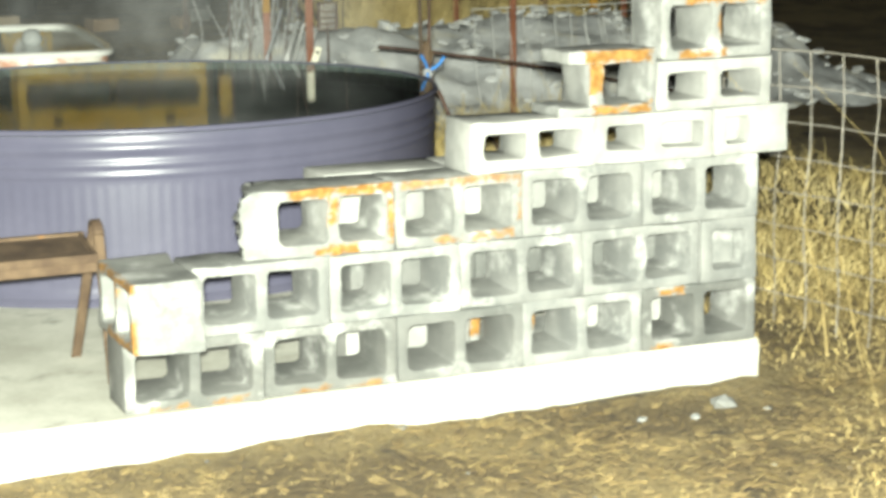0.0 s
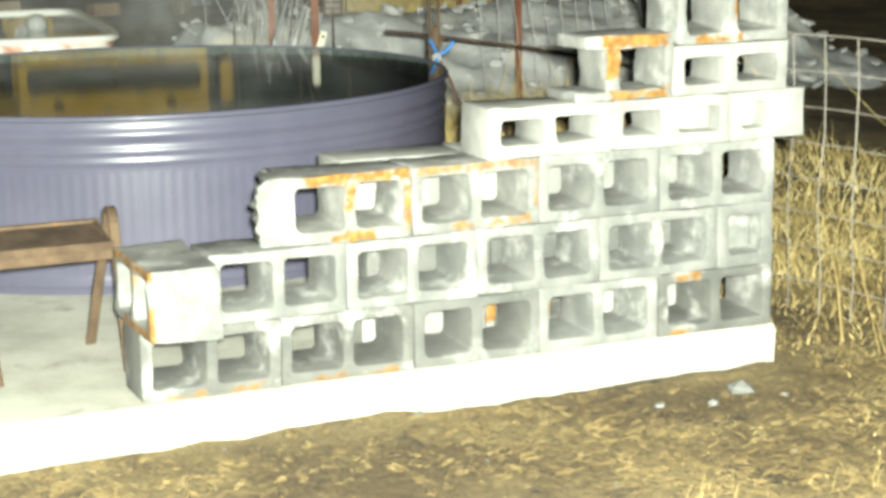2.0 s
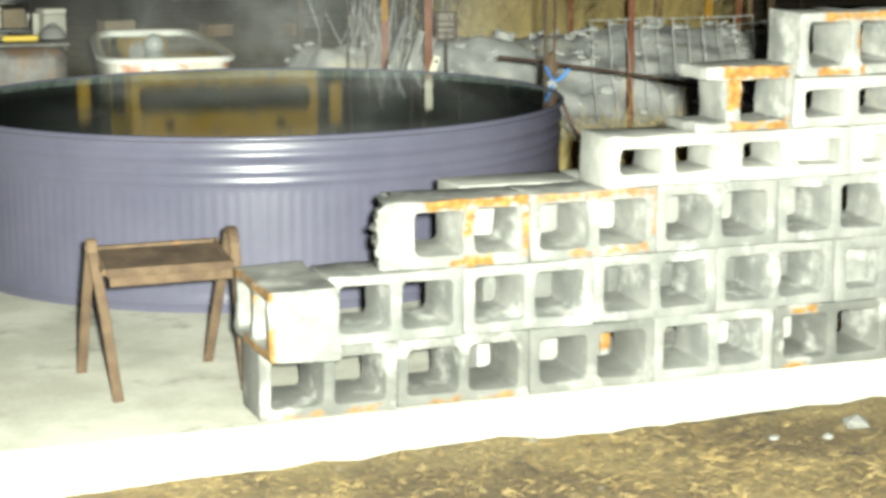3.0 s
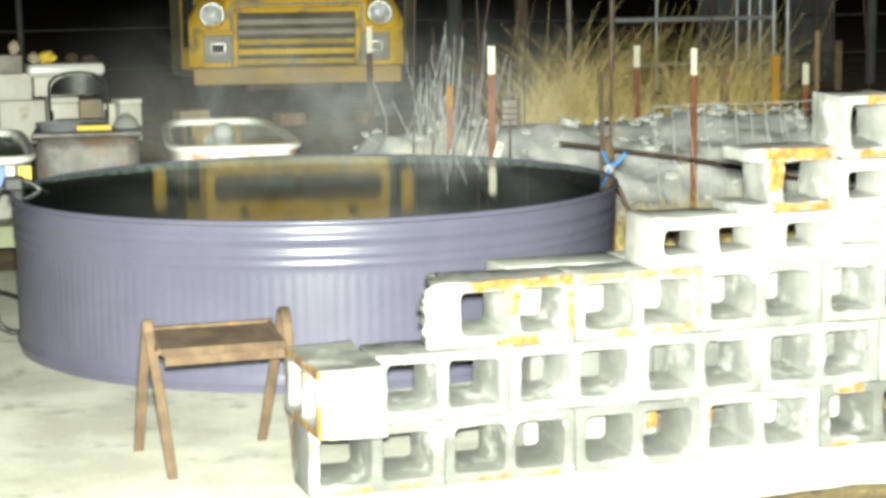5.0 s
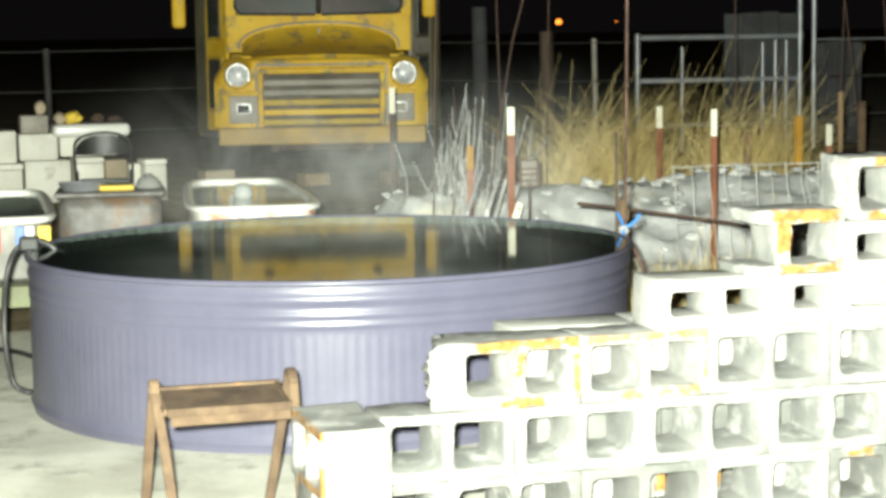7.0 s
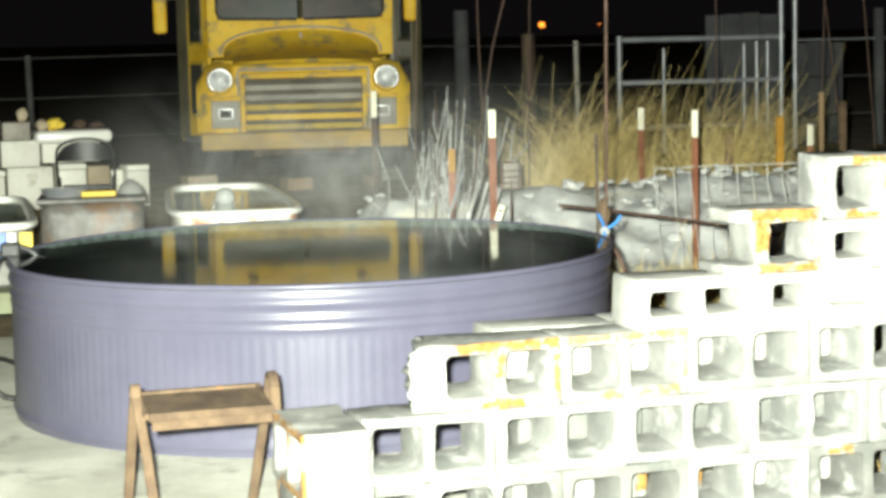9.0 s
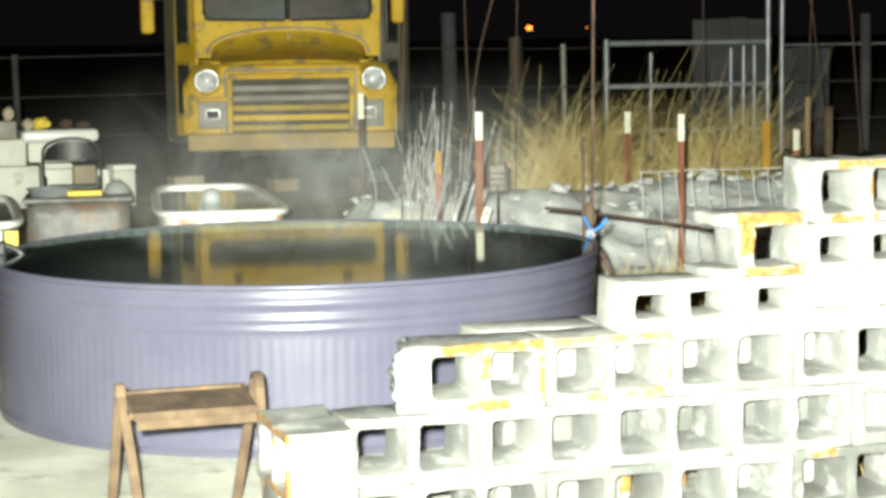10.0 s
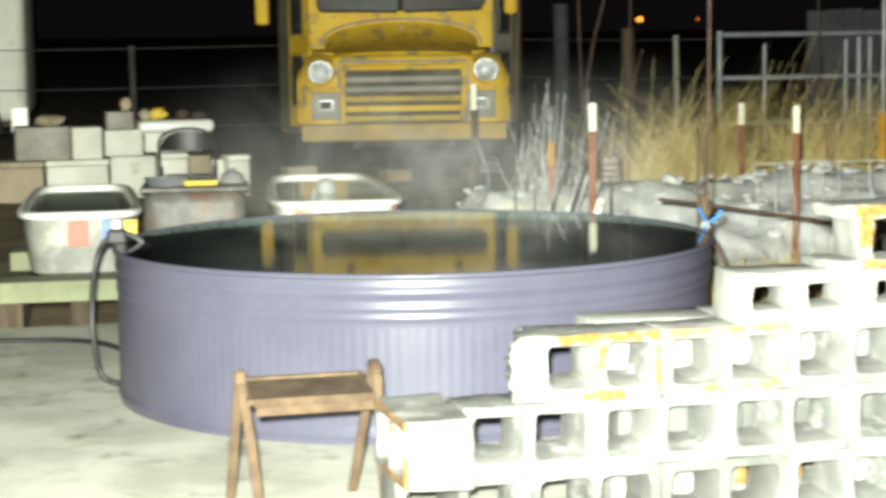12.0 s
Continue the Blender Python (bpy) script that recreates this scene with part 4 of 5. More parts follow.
def heap_foot(rng):
    x, y = rng.uniform(2.15, 3.25), rng.gauss(3.3, 0.2)
    return (x, y, ground_z(x, y)), rng.uniform(0.30, 0.58), rng.uniform(0, 6.28), abs(rng.gauss(0.25, 0.2))


blades("grass_tufts", "yellow grass tuft between the tank and the rubble", 3800, heap_foot, STRAW, 0.003, 0.5, 21)


def heap_stalks(rng):
    x, y = rng.uniform(2.25, 3.3), rng.gauss(3.7, 0.15)
    return (x, y, ground_z(x, y)), rng.uniform(0.4, 0.85), rng.uniform(0, 6.28), abs(rng.gauss(0.12, 0.15))


blades("grass_stalks", "thin pale weed stalks before the rubble", 26, heap_stalks, STRAW, 0.0028, 0.12, 22)


def side_grass(rng):
    while True:
        x, y = rng.uniform(1.2, 3.6), rng.uniform(-1.9, 2.4)
        d = x - (2.10 if y > -0.25 else 2.10 + (y + 0.25) * 0.62)
        if d > 0 and rng.random() < 0.25 + 0.5 * min(1, d):
            break
    return (x, y, ground_z(x, y) - 0.01), rng.uniform(0.04, 0.10) + 0.16 * smoothstep(2.2, 3.0, x) * rng.random(), rng.uniform(0, 6.28), abs(rng.gauss(0.95, 0.4))


blades("grass_tufts", "matted dry yellow grass beside the wall", 9000, side_grass, DULL_STRAW, 0.0028, 0.7, 7)


blades("grass_tufts", "pale dry grass spilling over the dirt", 2600, side_grass, STRAW, 0.0024, 0.7, 17)


def side_stalks(rng):
    x, y = rng.gauss(2.55, 0.25), rng.gauss(-0.15, 0.5)
    return (max(x, 2.15), y, ground_z(x, y)), rng.uniform(0.5, 1.15), rng.gauss(2.7, 0.5), rng.uniform(0.1, 0.55)


blades("grass_stalks", "long bent straw stalks against the wire fence", 16, side_stalks, DULL_STRAW, 0.0026, 0.15, 8)


def litter(rng):
    while True:
        x, y = rng.uniform(-1.6, 3.2), rng.uniform(-2.2, 0.0)
        if y < -0.07 and noise.noise((x * 1.3, y * 1.6, 9)) > rng.uniform(-0.7, 0.45):
            break
    return (x, y, ground_z(x, y) + 0.010), rng.uniform(0.010, 0.050), rng.uniform(0, 6.28), rng.uniform(1.15, 1.56)


blades("straw_litter", "scattered bits of straw lying on the dirt", 14000, litter, LITTER, 0.0011, 0.0, 9, "straw", True)
blades("straw_litter", "pale broken straw strewn over the dirt", 5000, litter, DULL_STRAW, 0.0009, 0.0, 19, "straw", True)


def corner_tufts(rng):
    x, y = rng.uniform(1.0, 2.4), rng.uniform(-2.0, -1.0)
    if rng.random() < 0.5:
        x = rng.uniform(1.5, 2.4)
    return (x, y, ground_z(x, y)), rng.uniform(0.03, 0.10), rng.uniform(0, 6.28), abs(rng.gauss(0.5, 0.4))


blades("grass_tufts", "short pale grass growing in the dirt", 700, corner_tufts, DULL_STRAW, 0.0014, 0.5, 10)


def small_stones():
    rng = random.Random(21)
    fixed = [(1.74, -0.25, 0.045), (1.46, -0.255, 0.018), (1.60, -0.32, 0.02), (1.83, -0.34, 0.016), (0.78, -0.07, 0.022)]
    for k in range(26):
        fixed.append((rng.uniform(-1.2, 2.4), rng.uniform(-1.8, -0.12), rng.uniform(0.005, 0.011)))
    for k, (x, y, s) in enumerate(fixed):
        ob = part("stone", lump(bmesh.new(), (0, 0, 0), (s, s * 0.8, s * 0.55), k, 0.5, 1), (BLOCK if k < 4 else BLOCK_DARK), None, m=pose(x, y, ground_z(x, y) + s * 0.25, 0, 0, 40 * k))
        tagged(ob, "small pale stone lying on the dirt", "stone", "stones on the dirt")


small_stones()


def dirt_clods():
    rng = random.Random(31)
    bm = bmesh.new()
    for k in range(420):
        x, y = rng.uniform(-1.6, 3.0), rng.uniform(-2.0, -0.10)
        s = rng.uniform(0.006, 0.024)
        lump(bm, (x, y, ground_z(x, y) + s * 0.2), (s, s, s * 0.7), k, 0.5, 1)
    ob = part("dirt_clods", bm, DIRT)
    tagged(ob, "crumbled clods of brown dirt", "dirt", kind="stuff")


dirt_clods()


def stake(x, y, top, label, material=None, r=0.020, paint=0.16, cap=None, lean=(0, 0)):
    """A studded steel fence post: flat face, stem behind it, a painted top."""
    z0 = ground_z(x, y) - 0.05
    t = thing("fence_post", label, "post", pose(x, y, z0, lean[0], lean[1], 17), group="stakes behind the tank")
    h = top - z0
    k = h - paint
    bm = boxed(-r, -0.004, 0, r, 0.004, k, 0.002)
    box(bm, -0.004, 0.004, 0, 0.004, 0.034, k)
    for i in range(int(k / 0.055)):
        box(bm, -0.008, -0.010, 0.03 + 0.055 * i, 0.008, -0.004, 0.055 + 0.055 * i)
    part("post_shaft", bm, material or POST_RED, t)
    if paint:
        bm = boxed(-r, -0.004, k, r, 0.004, h, 0.002)
        box(bm, -0.004, 0.004, k, 0.004, 0.034, h)
        part("painted_top", bm, cap or POST_WHITE, t)
    return t


stake(2.365, 5.3, 1.033, "rusty red steel fence post with a white top", r=0.024)
stake(2.335, 6.0, 0.775, "rusty red fence post with an orange-painted top", cap=STAKE, r=0.024, paint=0.14)
stake(3.635, 5.3, 0.990, "thin rusty red fence post with a white top", r=0.014)
stake(4.42, 8.0, 0.90, "rusty fence post with a white top in the grass", r=0.026)
stake(5.81, 8.0, 0.73, "short white-topped fence post", r=0.026)
stake(2.49, 8.4, 1.07, "thin rusty post with a white top before the bus", RUST_DARK, r=0.024, paint=0.19)


def wooden_stake(x, y, top, w, material, label, group="wooden stakes"):
    z0 = ground_z(x, y) - 0.05
    bm = boxed(-w, -w * 0.7, 0, w, w * 0.7, top - z0, 0.006)
    ob = part("wooden_stake", bm, material, None, m=pose(x, y, z0, 0, 0, 10))
    tagged(ob, label, "stake", group)


wooden_stake(5.55, 8.0, 0.80, 0.028, STAKE, "ochre square wooden stake in the dry grass")
wooden_stake(5.90, 8.0, 0.975, 0.018, WOOD, "thin grey weathered wooden stake")
wooden_stake(6.08, 8.0, 0.90, 0.026, RUST, "brown rusty stake beyond the wall")
wooden_stake(5.18, 8.1, 0.68, 0.030, WOOD, "pale weathered stake hidden in grass")

plate = thing("wire_basket", "small dark wire-mesh box on a rod", "basket", pose(2.49, 5.35, 0))
part("rod", tubed([(0, 0, -0.17), (0, 0, 0.60)], 0.006, 6), RUST_DARK, plate)
for x in (-0.055, 0.055):
    part("frame_bar", boxed(x - 0.006, -0.006, 0.565, x + 0.006, 0.006, 0.725), RUST_DARK, plate)
for z in (0.565, 0.60, 0.635, 0.67, 0.72):
    part("frame_bar", boxed(-0.06, -0.005, z, 0.06, 0.005, z + 0.008), RUST_DARK, plate)
for k in range(5):
    part("mesh_wire", tubed([(-0.04 + 0.02 * k, 0.004, 0.565), (-0.04 + 0.02 * k, 0.004, 0.725)], 0.0025, 5), RUST_DARK, plate)
part("back_plate", boxed(-0.05, 0.012, 0.575, 0.05, 0.018, 0.715), GREY_TRIM, plate)
tag = thing("paper_tag", "white tag wired to the red post", "tag", pose(2.375, 5.26, 0.40, 0, 20, 10))
part("tag_sheet", boxed(-0.022, -0.003, -0.02, 0.022, 0.003, 0.09, 0.002), POST_WHITE, tag)
part("tag_mark", boxed(-0.008, -0.0055, 0.05, 0.008, -0.0035, 0.066), BLACK, tag)


def rod(name, label, pts, r, material, category="rod"):
    t = thing(name, label, category)
    part("shaft", tubed(pts, r, 7, r * 0.7), material, t)
    return t


def gz(x, y):
    return ground_z(x, y) - 0.05


bar = rod("steel_rod", "tall rusty rod tied to the tank's rim with blue rope", [(1.99, 2.60, gz(1.99, 2.60)), (1.985, 2.61, 0.55), (1.995, 2.62, 1.0), (2.02, 2.65, 2.2)], 0.008, RUST_DARK)
part("second_rod", tubed([(1.955, 2.64, gz(1.96, 2.64)), (1.960, 2.64, 0.55), (1.966, 2.66, 1.02)], 0.008, 7), DARK_WOOD, bar)
for a_, b_ in (((1.925, 2.55, 0.68), (1.975, 2.60, 0.61)), ((1.985, 2.60, 0.61), (2.035, 2.56, 0.67)), ((1.965, 2.58, 0.60), (1.915, 2.48, 0.52))):
    part("blue_rope", tubed(curve_pts([a_, ((a_[0] + b_[0]) / 2 + 0.006, (a_[1] + b_[1]) / 2, (a_[2] + b_[2]) / 2 - 0.006), b_], 4), 0.0065, 7), BLUE, bar, "bright blue rope end")
part("wrapped_wire", lump(bmesh.new(), (1.978, 2.62, 0.68), (0.026, 0.024, 0.065), 3, 0.4), RUST, bar)
part("knot", lump(bmesh.new(), (1.972, 2.60, 0.60), (0.024, 0.024, 0.022), 5, 0.4), TWIG, bar)
rod("steel_rod", "rusty rebar lying slantwise on the rubble", [(2.36, 4.2, 0.57), (2.62, 4.2, 0.533), (3.2, 4.22, 0.437), (4.3, 4.6, 0.2), (4.9, 4.9, -0.16)], 0.010, RUST_DARK)
rod("steel_rod", "dark bent wire beside the tank", curve_pts([(1.99, 2.62, 0.58), (2.05, 2.65, 0.50), (2.10, 2.66, 0.40), (2.20, 2.75, 0.33), (2.34, 2.7, 0.25), (2.40, 2.75, -0.15)], 4), 0.009, RUST_DARK)
rod("steel_rod", "grey steel bar leaning on the tank's far rim", [(1.56, 3.62, 0.40), (1.60, 3.68, 0.60), (1.75, 3.9, 0.80)], 0.010, STEEL)
rod("steel_rod", "dull bar leaning beside the tank's far rim", [(1.66, 3.62, 0.50), (1.70, 3.68, 0.60), (1.83, 3.9, 0.74)], 0.014, TWIG)
brick = part("brick", boxed(-0.11, -0.05, 0, 0.11, 0.05, 0.07, 0.006), mat("pink_brick", (0.36, 0.17, 0.12), (0.46, 0.24, 0.17), 0.9, 6, 60, 0.25, 0.3, 0.002), None, m=pose(2.12, 5.1, 0.33, 0, 0, 10))
tagged(brick, "pale pink brick lying on timber behind the tank", "brick")
stack = part("timber_block", boxed(-0.14, -0.07, ground_z(2.12, 5.1) - 0.02, 0.14, 0.07, 0.33, 0.008), WOOD, None, m=pose(2.12, 5.1, 0, 0, 0, 10))
tagged(stack, "weathered timber block behind the tank", "timber")

canes = [(2.09, 6.0, 0.05, 1.9, -0.01), (2.36, 6.0, 0.42, 2.0, 0.0), (3.0, 7.4, -0.02, 2.2, 0.05), (3.6, 8.2, 0.05, 2.3, 0.0), (6.4, 9.0, 0.1, 2.3, 0.0), (6.9, 9.4, -0.35, 2.3, 0.0), (7.2, 9.4, -0.25, 2.3, 0), (5.6, 9.2, -0.02, 2.4, 0)]
for x, y, dx, top, dy in canes:
    t = thing("cane", "thin brown bare cane rising from the brush", "twig", group="bare canes")
    part("stem", tubed([(x, y, gz(x, y)), (x + dx * 0.35, y, 0.4 * top), (x + dx * 0.6, y + dy, 0.7 * top), (x + dx, y + dy, top)], 0.006, 6, 0.004), BROWN_TWIG, t)


def build_brush():
    t = thing("dead_bush", "dead grey leafless bush of tangled twigs", "bush")
    rng = random.Random(5)
    for k in range(40):
        x, y = rng.gauss(2.36, 0.17), rng.gauss(6.35, 0.15)
        h = rng.uniform(0.55, 1.10)
        dx, dy = rng.gauss(0.05, 0.13), rng.gauss(0, 0.10)
        z0 = gz(x, y)
        pts = [Vector((x, y, z0))]
        for i in range(1, 5):
            f = i / 4
            pts.append(Vector((x + dx * f + rng.gauss(0, 0.018), y + dy * f, z0 + (h + 0.2) * f)))
        part("stem", tubed(pts, 0.0055, 5, 0.003), TWIG if k % 5 else BROWN_TWIG, t)
        if rng.random() < 0.8:
            p = pts[rng.choice((2, 3))]
            q = p + Vector((rng.gauss(0, 0.10), rng.gauss(0, 0.08), rng.uniform(0.08, 0.24)))
            part("twig", tubed([p, (p + q) / 2 + Vector((rng.gauss(0, 0.012), 0, 0.01)), q], 0.0045, 4, 0.0025), TWIG, t)
    bm = bmesh.new()
    for k in range(26):
        x, y = rng.gauss(2.2, 0.26), rng.gauss(6.2, 0.25)
        s = rng.uniform(0.05, 0.13)
        lump(bm, (x, y, ground_z(x, y) + s * 0.5 + 0.12 * rng.random()), (s, s, s), k, 0.6)
    part("root_mass", bm, ROCK, t)


build_brush()
for x, y, tx, ty, tz in ((2.15, 5.2, 2.33, 5.3, 0.62), (2.2, 5.15, 2.42, 5.35, 0.58), (2.08, 5.3, 2.28, 5.35, 0.55)):
    t = thing("lath", "grey weathered lath leaning behind the tank", "lath", group="leaning laths")
    part("board", tubed([(x - 0.1, y, gz(x, y)), (tx, ty, tz)], 0.014, 4, 0.012), TWIG, t)


# ---- wire fence by the wall and tangled mesh on the heap ----
def mesh_panel(label, m, width, height, nx, nz, r, sag, seed, wire):
    t = thing("wire_fence", label, "fence", m)
    rng = random.Random(seed)
    def p(u, v):
        return Vector((u * width + 0.02 * noise.noise((u * 4, v * 4, seed)), sag * math.sin(u * 5 + seed) + 0.03 * noise.noise((u * 3, v * 3, seed + 5)), v * height + 0.012 * noise.noise((u * 5, v * 2, seed + 9))))
    for i in range(nx + 1):
        part("wire", tubed([p(i / nx, v) for v in np.linspace(0, 1, 7)], r, 5), wire, t)
    for j in range(nz + 1):
        part("wire", tubed([p(u, j / nz) for u in np.linspace(0, 1, 12)], r * (1.3 if j in (0, nz) else 1), 5), wire, t)


mesh_panel("grey welded wire fence standing in dry grass", pose(2.42, 0.95, -0.15, 0, 0, -78), 2.0, 0.98, 13, 8, 0.0020, 0.03, 2, GREY_TRIM)
mesh_panel("pale bent wire mesh leaning against the rubble heap", pose(3.36, 5.20, 0.0, -10, 0, 4), 1.15, 0.66, 10, 2, 0.0028, 0.05, 4, PALE_WIRE)
mesh_panel("sheet of rusty wire mesh at the heap's edge", pose(4.45, 5.9, 0.0, -8, 0, 20), 1.8, 0.55, 8, 3, 0.003, 0.10, 6, PALE_WIRE)

# ---- pipe gate, boundary fence and boards in the dark ----
GZ = 0.10


def build_gate():
    g = thing("pipe_gate", "galvanised tubular steel farm gate", "gate", pose(6.37, 13.2, GZ, 0, 0, -4))
    for x, z0, z1, r in ((0, -0.12, 1.32, 0.034), (0.48, 0.10, 1.18, 0.017), (1.36, 0.02, 1.22, 0.020), (1.50, 0.02, 1.24, 0.020), (1.62, 0.02, 1.24, 0.018)):
        part("upright", tubed([(x, 0, z0), (x, 0, z1)], r, 10), STEEL, g, smooth=True)
    for z, r in ((1.28, 0.030), (0.84, 0.028), (0.38, 0.026)):
        part("rail", tubed([(0, 0, z), (1.80, 0, z)], r, 10), STEEL, g, smooth=True)
    for x, top in ((1.76, 2.6), (1.92, 2.6)):
        t = thing("steel_pole", "tall galvanised pole beside the gate", "pole", pose(6.37 + x, 13.06, GZ))
        part("pole", tubed([(0, 0, -0.1), (0, 0, top)], 0.026, 10), STEEL, t, smooth=True)
        part("collar", tubed([(0, 0, 0.84), (0, 0, 0.90)], 0.034, 10), STEEL, t, smooth=True)


build_gate()


def post_row():
    # BOARD and DIM_WIRE posts are darkened in colour so they stay dim
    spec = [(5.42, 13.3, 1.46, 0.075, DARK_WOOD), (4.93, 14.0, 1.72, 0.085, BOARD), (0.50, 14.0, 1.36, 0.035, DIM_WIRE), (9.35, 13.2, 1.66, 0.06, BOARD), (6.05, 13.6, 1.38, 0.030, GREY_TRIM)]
    for x, y, top, r, m in spec:
        t = thing("fence_post", "grey steel fence post in the dark" if m in (STEEL, DIM_WIRE, GREY_TRIM) or x > 9 else "round weathered wooden fence post in the dark", "post", group="boundary fence posts")
        z0 = ground_z(x, y) - 0.1
        bm = tubed([(x, y, z0), (x + 0.01, y, (z0 + top) / 2), (x, y, top)], r, 12, r * 0.92)
        part("shaft", bm, m, t, smooth=True)
    t = thing("boundary_fence", "dim wire strands of a boundary fence", "fence")
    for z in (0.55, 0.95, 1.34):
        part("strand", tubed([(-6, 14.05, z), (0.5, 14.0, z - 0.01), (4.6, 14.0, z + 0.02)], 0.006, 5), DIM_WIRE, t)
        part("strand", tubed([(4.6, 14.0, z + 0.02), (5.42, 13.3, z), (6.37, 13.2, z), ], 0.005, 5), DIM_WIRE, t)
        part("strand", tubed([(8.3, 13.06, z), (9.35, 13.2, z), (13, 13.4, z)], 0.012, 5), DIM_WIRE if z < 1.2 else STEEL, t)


post_row()
for x0, x1, z1, y, m in ((7.66, 8.50, 1.62, 13.9, -3), (8.62, 9.20, 1.30, 13.7, 0)):
    t = thing("board_panel", "dark grey upright board by the gate", "panel", pose(x0, y, GZ, 0, 0, m))
    w = (x1 - x0) / 4
    for k in range(4):
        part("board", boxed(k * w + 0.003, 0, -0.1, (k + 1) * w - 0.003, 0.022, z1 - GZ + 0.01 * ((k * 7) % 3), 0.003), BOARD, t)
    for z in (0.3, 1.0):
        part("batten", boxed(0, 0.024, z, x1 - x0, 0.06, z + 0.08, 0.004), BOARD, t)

for x, y, z, s, glow in ((145.5, 400, 3.6, 0.75, LAMP_GLOW), (159.3, 400, 3.5, 0.36, LAMP_DIM)):
    t = thing("street_lamp", "distant orange street lamp glowing in the night", "lamp", pose(x, y, 0), group="distant lamps")
    part("mast", tubed([(0, 0.8, -0.2), (0, 0.8, z)], 0.08, 6), BOARD, t)
    part("lamp_head", lump(bmesh.new(), (0, 0, z), (s, s, s * 0.8), 1, 0.05), glow, t, "glowing orange lamp head")


# ---- chair, boxes and clutter to the side of the bus ----
def build_chair():
    c = thing("folding_chair", "black folding chair standing folded, with a vinyl back", "chair", pose(0.615, 10.35, 0.10, 0, 0, -8))
    for s in (-1, 1):
        part("side_frame", tubed(curve_pts([(s * 0.215, 0.10, -0.02), (s * 0.225, -0.03, 0.33), (s * 0.225, -0.12, 0.47)], 4), 0.011, 8), BLACK, c, smooth=True)
        part("rear_leg", tubed([(s * 0.205, 0.14, -0.02), (s * 0.212, 0.02, 0.30)], 0.011, 8), BLACK, c, smooth=True)
    arch = [(0.225 * math.cos(q), -0.12 - 0.03 * math.sin(q), 0.47 + 0.145 * math.sin(q) ** 0.7) for q in np.linspace(0, math.pi, 19)]
    part("back_hoop", tubed(arch, 0.011, 8), BLACK, c, smooth=True)
    bm = bmesh.new()
    rows = [[bm.verts.new((x, y + 0.03 * (x / 0.2) ** 2 - 0.04, z)) for x, y, z in [(0.213 * math.cos(q), -0.12, 0.44 + 0.155 * f * max(0.0, math.sin(q)) ** 0.7) for q in np.linspace(0.02, math.pi - 0.02, 15)]] for f in (0, 0.5, 1)]
    for u, w in zip(rows, rows[1:]):
        for k in range(14):
            bm.faces.new((u[k], u[k + 1], w[k + 1], w[k]))
    bmesh.ops.solidify(bm, geom=bm.faces[:], thickness=0.018)
    part("backrest", bm, BLACK, c, smooth=True)
    part("seat", boxed(-0.19, -0.02, 0.06, 0.19, 0.03, 0.24, 0.012), BLACK, c)
    part("seat_bar", tubed([(-0.21, 0.05, 0.05), (0.21, 0.05, 0.05)], 0.010, 8), BLACK, c)


build_chair()


def crate(x0, z0, x1, z1, y, deep, material, label, lid=True, turn=0.0, name="storage_box"):
    t = thing(name, label, "box", pose((x0 + x1) / 2, y, 0, 0, 0, turn), group="pile of boxes")
    w = (x1 - x0) / 2
    bm = boxed(-w * 0.97, 0.01, z0, w * 0.97, deep - 0.01, z1 - (0.05 if lid else 0), 0.015, 2)
    part("box_body", bm, material, t, smooth=True)
    if lid:
        part("lid", boxed(-w, 0, z1 - 0.05, w, deep, z1, 0.015, 2), material, t, smooth=True)
    return t


G0 = 0.10
crate(0.02, G0, 0.40, 0.47, 10.75, 0.5, WHITE_BOX, "white plastic crate with a closed lid", False)
crate(0.41, G0, 0.66, 0.49, 10.7, 0.45, WHITE_BOX, "upright white plastic box with a lid")
crate(0.67, G0, 0.86, 0.46, 10.75, 0.4, TAN_BOX, "plain tan closed cardboard box", False, 8)
crate(0.87, G0, 0.97, 0.42, 10.8, 0.3, WHITE_BOX, "narrow pale carton standing upright", False)
crate(0.985, G0, 1.18, 0.46, 10.7, 0.22, WHITE_BOX, "pale translucent tub with a grey lid", True, 12)
crate(-0.50, G0, 0.01, 0.455, 10.7, 0.45, WHITE_BOX, "long white foam box on the dirt")
crate(-1.0, G0, -0.51, 0.45, 10.75, 0.45, TAN_BOX, "grubby tan box beside white boxes")
crate(-0.02, 0.472, 0.30, 0.69, 10.75, 0.4, WHITE_BOX, "white cooler with brown stains", False)
crate(0.31, 0.492, 0.80, 0.66, 10.82, 0.4, WHITE_BOX, "white box under a plastic tabletop", False)
crate(-0.74, 0.457, -0.29, 0.73, 10.72, 0.4, GREY_TRIM, "dark grey metal box on crates", False)
crate(-0.28, 0.457, -0.03, 0.72, 10.72, 0.35, WHITE_BOX, "rumpled white sack-like box", False, 5)
crate(0.0, 0.692, 0.23, 0.84, 10.75, 0.3, GREY_TRIM, "grey block on the white cooler", False)
top = thing("plastic_tabletop", "white rounded plastic tabletop resting on boxes", "tabletop", pose(0.55, 10.6, 0))
part("top_slab", boxed(-0.30, 0, 0.662, 0.32, 0.62, 0.765, 0.04, 4), ENAMEL, top, smooth=True)
